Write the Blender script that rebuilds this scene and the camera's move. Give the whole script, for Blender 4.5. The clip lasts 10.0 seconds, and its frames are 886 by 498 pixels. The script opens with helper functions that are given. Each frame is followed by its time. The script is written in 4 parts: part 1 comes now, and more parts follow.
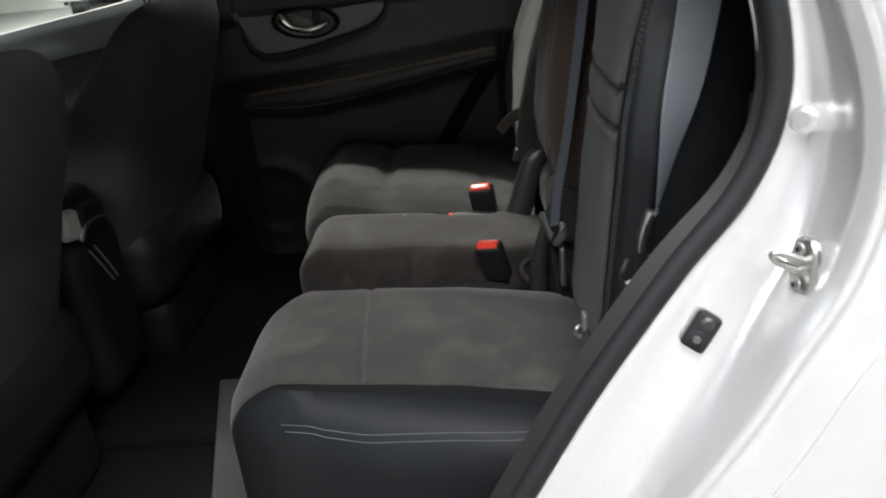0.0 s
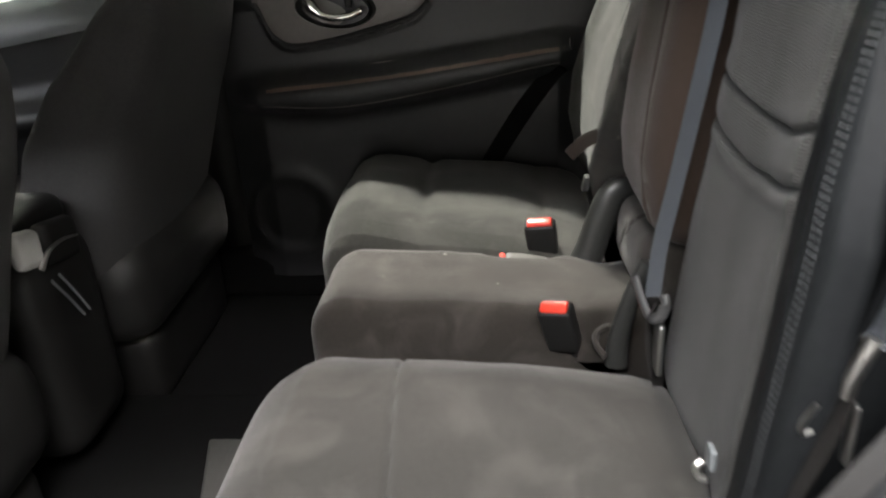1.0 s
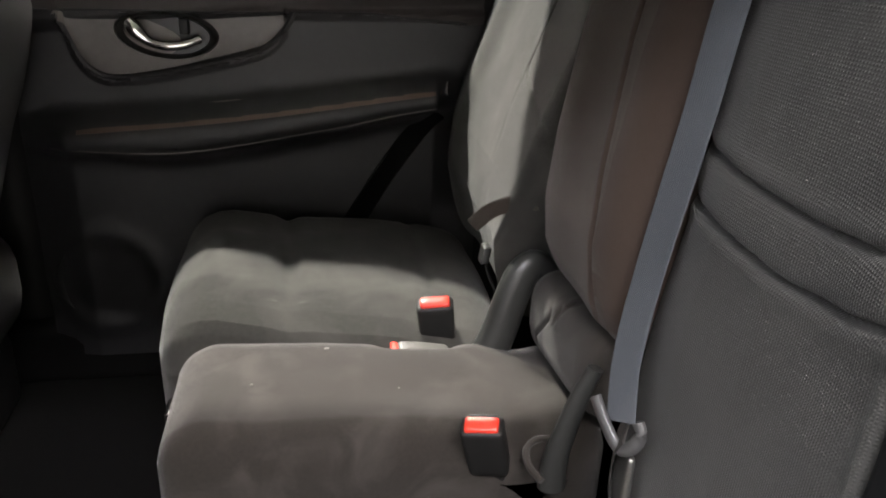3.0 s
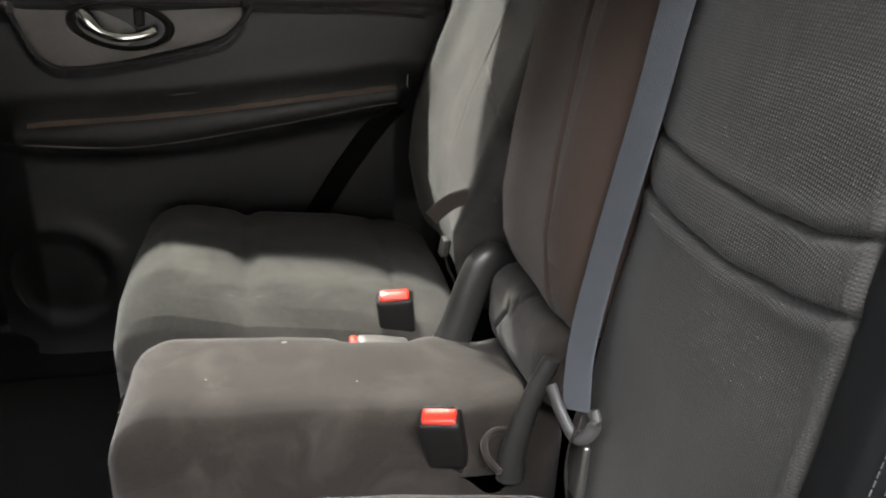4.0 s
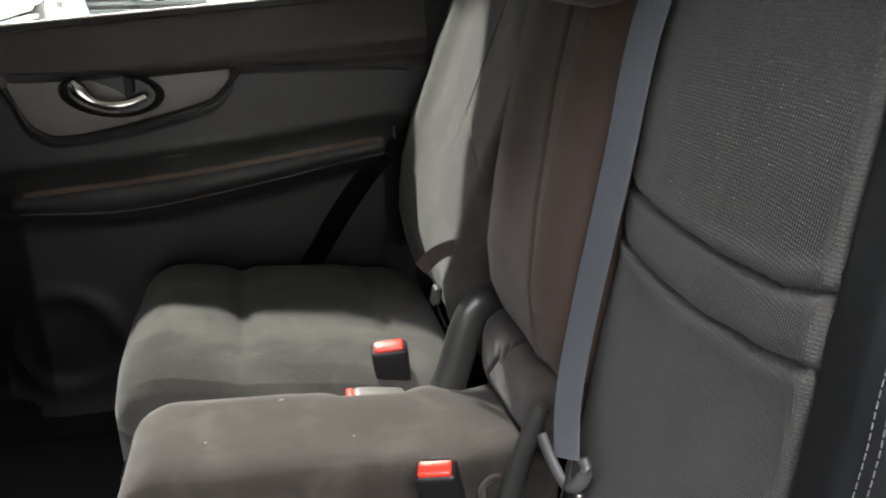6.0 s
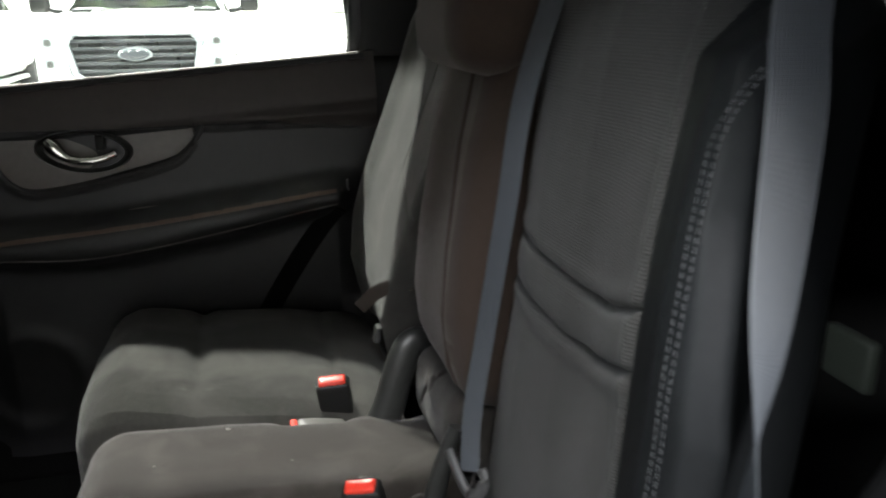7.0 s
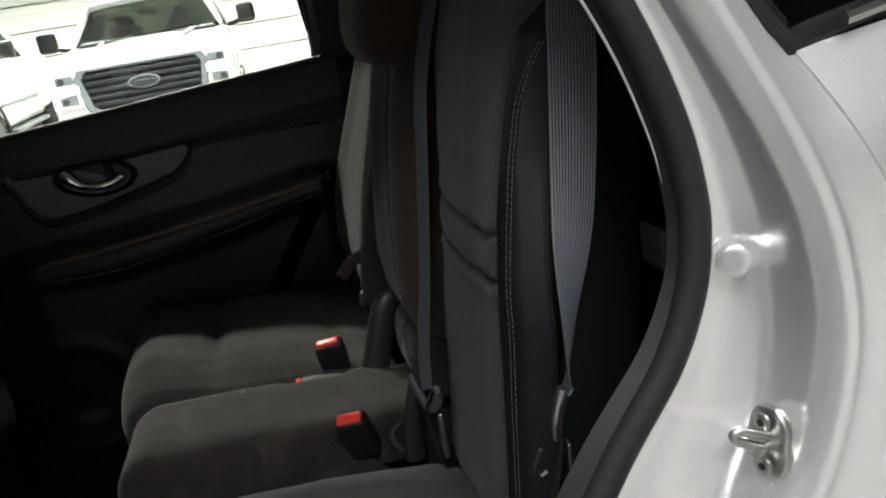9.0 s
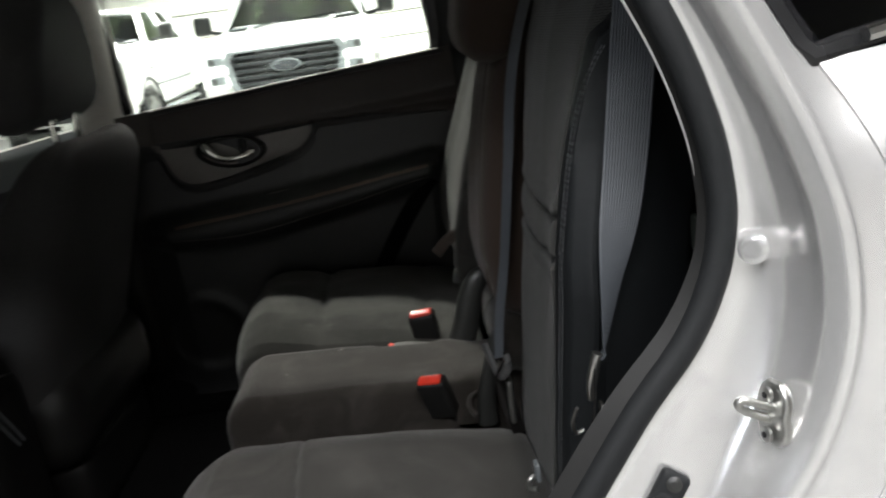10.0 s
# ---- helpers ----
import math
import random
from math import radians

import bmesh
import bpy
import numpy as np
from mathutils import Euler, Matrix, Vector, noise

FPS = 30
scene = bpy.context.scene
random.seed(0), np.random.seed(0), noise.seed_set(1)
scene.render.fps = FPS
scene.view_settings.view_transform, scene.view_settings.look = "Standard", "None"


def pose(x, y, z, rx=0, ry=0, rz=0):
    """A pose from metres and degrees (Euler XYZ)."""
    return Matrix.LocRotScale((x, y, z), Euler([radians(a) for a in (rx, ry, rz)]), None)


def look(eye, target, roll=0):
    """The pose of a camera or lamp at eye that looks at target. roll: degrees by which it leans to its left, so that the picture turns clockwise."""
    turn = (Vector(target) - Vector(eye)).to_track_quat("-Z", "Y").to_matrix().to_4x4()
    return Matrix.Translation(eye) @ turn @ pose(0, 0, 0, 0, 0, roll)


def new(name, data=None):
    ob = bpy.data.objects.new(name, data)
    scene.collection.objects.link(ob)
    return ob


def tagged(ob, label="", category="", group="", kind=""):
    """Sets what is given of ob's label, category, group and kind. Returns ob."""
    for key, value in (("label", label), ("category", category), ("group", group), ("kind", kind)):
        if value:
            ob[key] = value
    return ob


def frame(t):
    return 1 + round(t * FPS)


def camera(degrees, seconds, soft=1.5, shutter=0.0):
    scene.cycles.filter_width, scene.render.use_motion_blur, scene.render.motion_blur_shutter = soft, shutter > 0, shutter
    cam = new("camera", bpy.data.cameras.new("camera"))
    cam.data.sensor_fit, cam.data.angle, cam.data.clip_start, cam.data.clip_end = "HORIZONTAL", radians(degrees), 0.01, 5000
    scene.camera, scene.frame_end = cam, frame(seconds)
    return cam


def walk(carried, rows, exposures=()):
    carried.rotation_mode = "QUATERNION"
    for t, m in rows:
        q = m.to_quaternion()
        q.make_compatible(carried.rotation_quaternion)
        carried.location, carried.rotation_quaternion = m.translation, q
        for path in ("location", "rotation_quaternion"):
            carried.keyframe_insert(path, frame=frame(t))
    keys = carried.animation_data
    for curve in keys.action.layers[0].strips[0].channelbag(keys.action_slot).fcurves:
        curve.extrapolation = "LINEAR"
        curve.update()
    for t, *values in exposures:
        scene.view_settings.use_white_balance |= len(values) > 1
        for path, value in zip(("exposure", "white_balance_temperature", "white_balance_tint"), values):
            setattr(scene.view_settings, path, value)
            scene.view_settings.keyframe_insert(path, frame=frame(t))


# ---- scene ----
cam = camera(58.7, 10.0, 1.9, 0.4)
PATH = [
    (0, (0.051, -0.004, 1.278), (-0.057, 1.816, 0.455), -5.7),
    (0.5, (0.026, 0.099, 1.246), (-0.134, 1.92, 0.433), -3.4),
    (1, (-0.008, 0.305, 1.236), (-0.165, 2.115, 0.401), -3.3),
    (1.5, (-0.09, 0.48, 1.253), (0.052, 2.301, 0.439), 0.2),
    (2, (-0.105, 0.558, 1.225), (0.145, 2.375, 0.427), 0.2),
    (3.5, (-0.116, 0.538, 1.221), (0.244, 2.344, 0.441), 2.8),
    (4, (-0.099, 0.542, 1.214), (0.3, 2.338, 0.43), 2.6),
    (4.5, (-0.098, 0.545, 1.223), (0.352, 2.336, 0.454), 2.8),
    (5, (-0.088, 0.537, 1.228), (0.356, 2.34, 0.486), 1.2),
    (5.2, (-0.089, 0.533, 1.232), (0.369, 2.336, 0.498), 1.2),
    (6.3, (-0.083, 0.523, 1.248), (0.301, 2.359, 0.555), -0.9),
    (6.5, (-0.083, 0.502, 1.246), (0.333, 2.341, 0.579), -0.1),
    (7, (-0.031, 0.41, 1.263), (0.403, 2.274, 0.682), -0.5),
    (7.5, (0.027, 0.272, 1.257), (0.45, 2.132, 0.655), -4.0),
    (8, (0.032, 0.217, 1.277), (0.365, 2.092, 0.666), -7.7),
    (8.5, (0.04, 0.198, 1.284), (0.374, 2.074, 0.676), -9.4),
    (9, (0.045, 0.203, 1.282), (0.384, 2.073, 0.661), -9.4),
    (9.5, (0.045, 0.187, 1.28), (0.358, 2.062, 0.659), -7.7),
    (10, (0.083, 0.097, 1.286), (0.118, 2.006, 0.692), -8.0),
]
EXPOSURES = [(0, 1.2, 6250, 11), (0.5, 1.4, 6350, 10), (1, 2.3, 6550, 12), (1.5, 2.3, 6600, 18), (2.2, 2.35, 6600, 20), (3.5, 2.55, 6550, 14), (5.2, 2.65, 6500, 14), (6.5, 2.45, 6450, 12), (7, 1.85, 6300, 10), (7.5, 0.4, 6400, 10), (9.5, 0.4, 6400, 10), (10, 0.75, 6350, 10)]
walk(cam, [(t, look(eye, target, roll)) for t, eye, target, roll in PATH], EXPOSURES)

# ---- world and lamps ----
world = bpy.data.worlds.new("world")
scene.world = world
world.use_nodes = True
world.node_tree.nodes["Background"].inputs[0].default_value = (0.75, 0.85, 1.0, 1)
world.node_tree.nodes["Background"].inputs[1].default_value = 0.02


def unseen_lamp(x, y, z, sx, sy, watts, colour=(1.0, 0.96, 0.9), spread=180):
    """An unseen area lamp at ceiling height, facing the floor."""
    data = bpy.data.lights.new("unseen_lamp", "AREA")
    data.shape, data.size, data.size_y = "RECTANGLE", sx, sy
    data.energy, data.color, data.spread = watts, colour, radians(spread)
    ob = new("unseen_lamp", data)
    ob.matrix_world = pose(x, y, z)
    return ob


# Far side: key placed by the cushion's shadow edge, the rest brighten the trucks.
unseen_lamp(-1.2, 4.62, 4.6, 0.4, 0.2, 260, (0.97, 0.99, 0.88))
unseen_lamp(-0.2, 5.9, 4.6, 1.2, 0.3, 100, (1.0, 0.92, 0.85))
unseen_lamp(-1.5, 7.2, 4.6, 3.0, 0.5, 480, spread=95)
unseen_lamp(3.0, 7.5, 4.6, 3.0, 0.5, 460, spread=95)
unseen_lamp(-5.5, 7.0, 4.6, 3.0, 0.5, 460, spread=95)
unseen_lamp(-1.5, 13.5, 4.6, 8.0, 0.5, 1200, spread=110)
# Near side: fill lights added to brighten jamb and seats, no known fittings.
unseen_lamp(0.6, -0.75, 4.6, 2.4, 0.8, 100, (1.0, 0.98, 0.96))
unseen_lamp(0.4, -2.6, 4.6, 3.2, 0.9, 130, (1.0, 0.98, 0.96))
unseen_lamp(-1.5, -2.9, 4.6, 2.4, 0.5, 45, (0.96, 0.98, 1.0))
unseen_lamp(-5.0, -3.5, 4.6, 2.4, 0.8, 90, (0.9, 0.95, 1.0))
unseen_lamp(1.5, -6.4, 4.6, 9.0, 0.4, 110, (0.95, 0.97, 1.0), 95)
# ---- materials ----
def material(name, colour, rough=0.6, metal=0.0, vary=0.15, scale=30.0, bump=0.0, bump_scale=400.0,
             coat=0.0, weave=0.0, weave_scale=900.0, stain=0.0, stain_scale=6.0, stain_colour=None, sheen=0.0, spec=0.5, gloss_vary=0.06):
    """A surface with grain at two scales, optional woven relief, stains and clear coat."""
    m = bpy.data.materials.new(name)
    m.use_nodes = True
    nt = m.node_tree
    n, l = nt.nodes, nt.links
    b = n["Principled BSDF"]
    b.inputs["Metallic"].default_value = metal
    b.inputs["Coat Weight"].default_value = coat
    b.inputs["Coat Roughness"].default_value = 0.06
    b.inputs["Sheen Weight"].default_value = sheen
    b.inputs["Specular IOR Level"].default_value = spec
    tc = n.new("ShaderNodeTexCoord")
    big = n.new("ShaderNodeTexNoise")
    big.inputs["Scale"].default_value = scale * 0.15
    big.inputs["Detail"].default_value = 4
    fine = n.new("ShaderNodeTexNoise")
    fine.inputs["Scale"].default_value = scale * 4
    fine.inputs["Detail"].default_value = 3
    for t in (big, fine):
        l.new(tc.outputs["Object"], t.inputs["Vector"])
    mix = n.new("ShaderNodeMath")
    mix.operation = "ADD"
    l.new(big.outputs["Fac"], mix.inputs[0])
    l.new(fine.outputs["Fac"], mix.inputs[1])
    ramp = n.new("ShaderNodeMapRange")
    ramp.inputs["From Min"].default_value, ramp.inputs["From Max"].default_value = 0.6, 1.4
    ramp.inputs["To Min"].default_value, ramp.inputs["To Max"].default_value = 1 - vary, 1 + vary
    l.new(mix.outputs[0], ramp.inputs["Value"])
    tint = n.new("ShaderNodeVectorMath")
    tint.operation = "SCALE"
    tint.inputs[0].default_value = colour
    l.new(ramp.outputs[0], tint.inputs["Scale"])
    out = tint.outputs[0]
    if stain:
        blot = n.new("ShaderNodeTexNoise")
        blot.inputs["Scale"].default_value = stain_scale
        blot.inputs["Detail"].default_value = 5
        blot.inputs["Distortion"].default_value = 0.8
        l.new(tc.outputs["Object"], blot.inputs["Vector"])
        cut = n.new("ShaderNodeMapRange")
        cut.inputs["From Min"].default_value, cut.inputs["From Max"].default_value = 0.48, 0.68
        cut.inputs["To Max"].default_value = stain
        l.new(blot.outputs["Fac"], cut.inputs["Value"])
        blend = n.new("ShaderNodeMix")
        blend.data_type = "RGBA"
        l.new(cut.outputs[0], blend.inputs["Factor"])
        l.new(out, blend.inputs["A"])
        blend.inputs["B"].default_value = (*(stain_colour or [c * 1.6 for c in colour]), 1)
        out = blend.outputs["Result"]
    l.new(out, b.inputs["Base Color"])
    rr = n.new("ShaderNodeMapRange")
    rr.inputs["From Min"].default_value, rr.inputs["From Max"].default_value = 0.3, 0.7
    rr.inputs["To Min"].default_value, rr.inputs["To Max"].default_value = max(0.02, rough - gloss_vary), min(1, rough + gloss_vary)
    l.new(big.outputs["Fac"], rr.inputs["Value"])
    l.new(rr.outputs[0], b.inputs["Roughness"])
    normal = None
    if bump:
        grain = n.new("ShaderNodeTexNoise")
        grain.inputs["Scale"].default_value = bump_scale
        grain.inputs["Detail"].default_value = 2
        l.new(tc.outputs["Object"], grain.inputs["Vector"])
        bp = n.new("ShaderNodeBump")
        bp.inputs["Strength"].default_value = bump
        bp.inputs["Distance"].default_value = 0.002
        l.new(grain.outputs["Fac"], bp.inputs["Height"])
        normal = bp.outputs["Normal"]
    if weave:
        heights = []
        for axis in ("Y", "Z"):
            w = n.new("ShaderNodeTexWave")
            w.wave_type, w.bands_direction = "BANDS", axis
            w.inputs["Scale"].default_value = weave_scale
            w.inputs["Distortion"].default_value = 2.6
            w.inputs["Detail"].default_value = 1
            w.inputs["Detail Scale"].default_value = 0.05
            l.new(tc.outputs["Object"], w.inputs["Vector"])
            heights.append(w.outputs["Fac"])
        both = n.new("ShaderNodeMath")
        both.operation = "MULTIPLY"
        l.new(heights[0], both.inputs[0])
        l.new(heights[1], both.inputs[1])
        bw = n.new("ShaderNodeBump")
        bw.inputs["Strength"].default_value = weave
        bw.inputs["Distance"].default_value = 0.0015
        l.new(both.outputs[0], bw.inputs["Height"])
        if normal:
            l.new(normal, bw.inputs["Normal"])
        normal = bw.outputs["Normal"]
    if normal:
        l.new(normal, b.inputs["Normal"])
    return m


def glass(name, tint=(0.9, 0.95, 0.93), shine_part=None):
    m = bpy.data.materials.new(name)
    m.use_nodes = True
    n, l = m.node_tree.nodes, m.node_tree.links
    n.remove(n["Principled BSDF"])
    clear, shine, mix, fr = (n.new("ShaderNodeBsdfTransparent"), n.new("ShaderNodeBsdfGlossy"),
                             n.new("ShaderNodeMixShader"), n.new("ShaderNodeFresnel"))
    clear.inputs["Color"].default_value = (*tint, 1)
    shine.inputs["Roughness"].default_value = 0.02
    fr.inputs["IOR"].default_value = 1.45
    if shine_part is None:
        l.new(fr.outputs[0], mix.inputs[0])
    else:
        mix.inputs[0].default_value = shine_part
    l.new(clear.outputs[0], mix.inputs[1])
    l.new(shine.outputs[0], mix.inputs[2])
    l.new(mix.outputs[0], n["Material Output"].inputs["Surface"])
    return m


SUEDE = material("grey_suede_fabric", (0.027, 0.0258, 0.0228), 0.92, vary=0.18, scale=40, bump=0.35, bump_scale=900, stain=0.85, stain_scale=9, stain_colour=(0.050, 0.0475, 0.0425), sheen=0.1, spec=0.2)
SEATDARK = material("dark_charcoal_fabric", (0.040, 0.039, 0.039), 0.9, vary=0.15, scale=40, bump=0.3, bump_scale=900, sheen=0.05, spec=0.15)
SUEDE_BROWN = material("brown_worn_suede", (0.0185, 0.0155, 0.013), 0.93, vary=0.2, scale=60, bump=0.35, bump_scale=900, stain=0.7, stain_scale=14, stain_colour=(0.040, 0.035, 0.031), sheen=0.1, spec=0.2)
BROWN = material("brown_grey_fabric", (0.032, 0.0215, 0.0165), 0.92, vary=0.12, scale=40, bump=0.3, bump_scale=900, stain=0.25, stain_scale=6, stain_colour=(0.042, 0.030, 0.0235), sheen=0.1, spec=0.2)
WOVEN = material("woven_grey_fabric", (0.038, 0.038, 0.036), 0.9, vary=0.12, scale=40, bump=0.2, bump_scale=700, weave=0.42, weave_scale=112, stain=0.3, stain_scale=7, stain_colour=(0.054, 0.054, 0.051), sheen=0.1, spec=0.2)
LEATHER = material("charcoal_leatherette", (0.010, 0.0112, 0.0122), 0.55, vary=0.18, scale=30, bump=0.18, bump_scale=1400, spec=0.16)
SEAM = material("dark_seam_thread", (0.02, 0.02, 0.02), 0.8, vary=0.05)
THREAD = material("pale_stitching_thread", (0.060, 0.064, 0.068), 0.8, vary=0.1)
PLASTIC = material("black_grained_plastic", (0.011, 0.0108, 0.0105), 0.5, vary=0.12, scale=30, bump=0.15, bump_scale=1500, spec=0.3)
TRIM = material("black_door_plastic", (0.0205, 0.0205, 0.0215), 0.36, vary=0.15, scale=20, bump=0.25, bump_scale=900)
TRIM_SOFT = material("soft_brown_black_trim", (0.045, 0.038, 0.036), 0.55, vary=0.12, scale=20, bump=0.2, bump_scale=1100)
TRIM_SATIN = material("satin_grey_brown_plastic", (0.14, 0.128, 0.118), 0.36, vary=0.12, scale=20, bump=0.1, bump_scale=500)
# lighter brown than the trim, stands in for sheen on the armrest
ARM_SHEEN = material("brown_armrest_sheen", (0.12, 0.082, 0.062), 0.3, vary=0.2, scale=60)
HINGE = material("smooth_grey_plastic", (0.026, 0.0265, 0.025), 0.36, vary=0.12, scale=30, bump=0.1, bump_scale=500)
RUBBER = material("grey_black_rubber", (0.012, 0.013, 0.014), 0.65, vary=0.15, scale=30, bump=0.08, bump_scale=1600, spec=0.28)
SILVER = material("silver_metallic_paint", (0.84, 0.835, 0.83), 0.25, metal=0.74, vary=0.02, scale=60, coat=0.5, gloss_vary=0.0)
STEEL = material("zinc_plated_steel", (0.52, 0.52, 0.5), 0.34, metal=1.0, vary=0.15, scale=90)
DARKSTEEL = material("dark_coated_steel", (0.14, 0.14, 0.14), 0.35, metal=0.7, vary=0.1)
CHROME = material("chrome", (0.8, 0.79, 0.76), 0.1, metal=1.0, vary=0.04)
RED = material("red_button_plastic", (0.60, 0.035, 0.018), 0.32, vary=0.08, coat=0.15)
WEB = material("blue_grey_belt_webbing", (0.054, 0.060, 0.069), 0.52, vary=0.1, scale=30, weave=0.2, weave_scale=260, bump=0.1, bump_scale=900)
WEB_BLACK = material("black_webbing", (0.013, 0.011, 0.010), 0.7, vary=0.1, weave=0.4, weave_scale=300)
STRAP = material("brown_strap_webbing", (0.04, 0.031, 0.025), 0.7, vary=0.1, weave=0.4, weave_scale=300)
BUCKLE_GREY = material("worn_grey_plastic", (0.065, 0.062, 0.056), 0.45, vary=0.12, scale=40)
MIDGREY = material("grey_satin_plastic", (0.12, 0.13, 0.135), 0.35, vary=0.05)
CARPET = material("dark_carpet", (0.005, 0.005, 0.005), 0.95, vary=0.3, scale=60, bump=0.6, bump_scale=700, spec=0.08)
MAT_GREY = material("grey_carpet_mat", (0.035, 0.034, 0.031), 0.95, vary=0.25, scale=60, bump=0.6, bump_scale=600)
HEADLINER = material("pale_grey_headliner", (0.36, 0.35, 0.33), 0.95, vary=0.05, scale=60, bump=0.2, bump_scale=800)
PALE = material("pale_trim_plastic", (0.62, 0.62, 0.6), 0.5, vary=0.05)
PILLAR = material("grey_pillar_plastic", (0.62, 0.60, 0.57), 0.6, vary=0.06, scale=30, bump=0.2, bump_scale=700)
LIT_PATCH = material("grey_green_lit_patch", (0.028, 0.034, 0.026), 0.6, vary=0.08, scale=30)
GLASS = glass("clear_glass")
TRUCKGLASS = glass("greenish_windshield_glass", (0.20, 0.235, 0.17), 0.09)
DARKGLASS = glass("tinted_glass", (0.12, 0.13, 0.14))
WHITE = material("white_truck_paint", (0.8, 0.8, 0.78), 0.3, vary=0.03, scale=10, coat=0.6)
BLACK = material("gloss_black_plastic", (0.009, 0.009, 0.01), 0.3, vary=0.1)
DARKGREY = material("dark_grey_grille", (0.011, 0.013, 0.016), 0.4, vary=0.1)
TYRE = material("black_tyre_rubber", (0.03, 0.03, 0.03), 0.85, vary=0.2, bump=0.3, bump_scale=200)
RIM = material("grey_alloy", (0.4, 0.4, 0.4), 0.35, metal=0.8)
AMBER = material("amber_lens", (0.7, 0.25, 0.03), 0.2)
LENS = material("clear_lamp_lens", (0.16, 0.17, 0.165), 0.15, vary=0.2, scale=40, spec=0.8)
DECK = material("grey_hall_paint", (0.3, 0.3, 0.3), 0.8, vary=0.08, scale=3)
WALL = material("white_painted_wall", (0.75, 0.74, 0.7), 0.8, vary=0.05, scale=3, bump=0.1, bump_scale=40)
PANEL = material("cream_white_steel_panel", (0.72, 0.72, 0.66), 0.6, vary=0.05, scale=4)
CONCRETE = material("sealed_grey_concrete", (0.27, 0.265, 0.255), 0.45, vary=0.15, scale=4, bump=0.1, bump_scale=60, stain=0.3, stain_scale=1.2, stain_colour=(0.25, 0.24, 0.23))
# ---- mesh helpers ----
def finish(name, bm, mat, smooth=True):
    bmesh.ops.recalc_face_normals(bm, faces=bm.faces)
    me = bpy.data.meshes.new(name)
    bm.to_mesh(me)
    bm.free()
    me.materials.append(mat)
    if smooth:
        me.polygons.foreach_set("use_smooth", [True] * len(me.polygons))
        me.set_sharp_from_angle(angle=radians(42))
    return me


def part(name, bm, mat, parent, label="", smooth=True):
    """A bmesh as one mesh object under a thing or a part."""
    ob = new(name, finish(name, bm, mat, smooth))
    ob.parent = parent
    if label:
        ob["label"] = label
    return ob


def thing(name, label, category, group="", kind="", at=(0, 0, 0)):
    ob = new(name)
    ob.empty_display_size = 0.05
    ob.location = at
    return tagged(ob, label, category, group, kind)


def piece(name, bm, mat, label, category, group="", kind="", smooth=True):
    """A top-level thing of a single mesh."""
    return tagged(new(name, finish(name, bm, mat, smooth)), label, category, group, kind)


def lerp(z, xs, ys):
    return float(np.interp(z, xs, ys))


def curve(points, n=40):
    """A smooth line through a few points (Catmull-Rom), as n + 1 vectors."""
    p = [Vector(q) for q in points]
    p = [2 * p[0] - p[1], *p, 2 * p[-1] - p[-2]]
    out = []
    m = len(p) - 3
    for i in range(n + 1):
        s = min(i / n * m, m - 1e-6)
        k = int(s)
        u = s - k
        a, b, c, d = p[k:k + 4]
        out.append(0.5 * ((2 * b) + (c - a) * u + (2 * a - 5 * b + 4 * c - d) * u * u + (3 * b - a - 3 * c + d) * u ** 3))
    return out


def sheet(fn, nu, nv, keep=None, thick=0.0):
    """A grid surface fn(u, v), u and v from 0 to 1; keep drops faces by their centre; thick gives it depth."""
    bm = bmesh.new()
    vs = [[bm.verts.new(fn(i / nu, j / nv)) for j in range(nv + 1)] for i in range(nu + 1)]
    for i in range(nu):
        for j in range(nv):
            q = (vs[i][j], vs[i + 1][j], vs[i + 1][j + 1], vs[i][j + 1])
            if keep is None or keep(sum((v.co for v in q), Vector()) / 4):
                bm.faces.new(q)
    bmesh.ops.delete(bm, geom=[v for v in bm.verts if not v.link_faces], context="VERTS")
    if thick:
        bmesh.ops.recalc_face_normals(bm, faces=bm.faces)
        bmesh.ops.solidify(bm, geom=bm.faces[:], thickness=thick)
    return bm


def loft(rings, caps=True, bm=None):
    bm = bm or bmesh.new()
    vs = [[bm.verts.new(p) for p in r] for r in rings]
    n = len(rings[0])
    for a, b in zip(vs, vs[1:]):
        for i in range(n):
            bm.faces.new((a[i], a[(i + 1) % n], b[(i + 1) % n], b[i]))
    if caps:
        bm.faces.new(vs[0])
        bm.faces.new(vs[-1])
    return bm


def frames_along(path, up=(0, 0, 1)):
    out = []
    up = Vector(up)
    for i, p in enumerate(path):
        t = (path[min(i + 1, len(path) - 1)] - path[max(i - 1, 0)]).normalized()
        s = t.cross(up)
        if s.length < 1e-4:
            s = t.cross(Vector((0, 1, 0)))
        s.normalize()
        out.append((p, t, s, s.cross(t)))
    return out


def tube(path, r, n=10, bm=None, up=(0, 0, 1), flat=1.0):
    """A round or flattened rod along a path; r may be a function of 0..1."""
    rings = []
    m = len(path) - 1
    for i, (p, t, s, w) in enumerate(frames_along(path, up)):
        q = r(i / m) if callable(r) else r
        rings.append([p + s * q * math.cos(a) + w * q * flat * math.sin(a) for a in (2 * math.pi * k / n for k in range(n))])
    return loft(rings, True, bm)


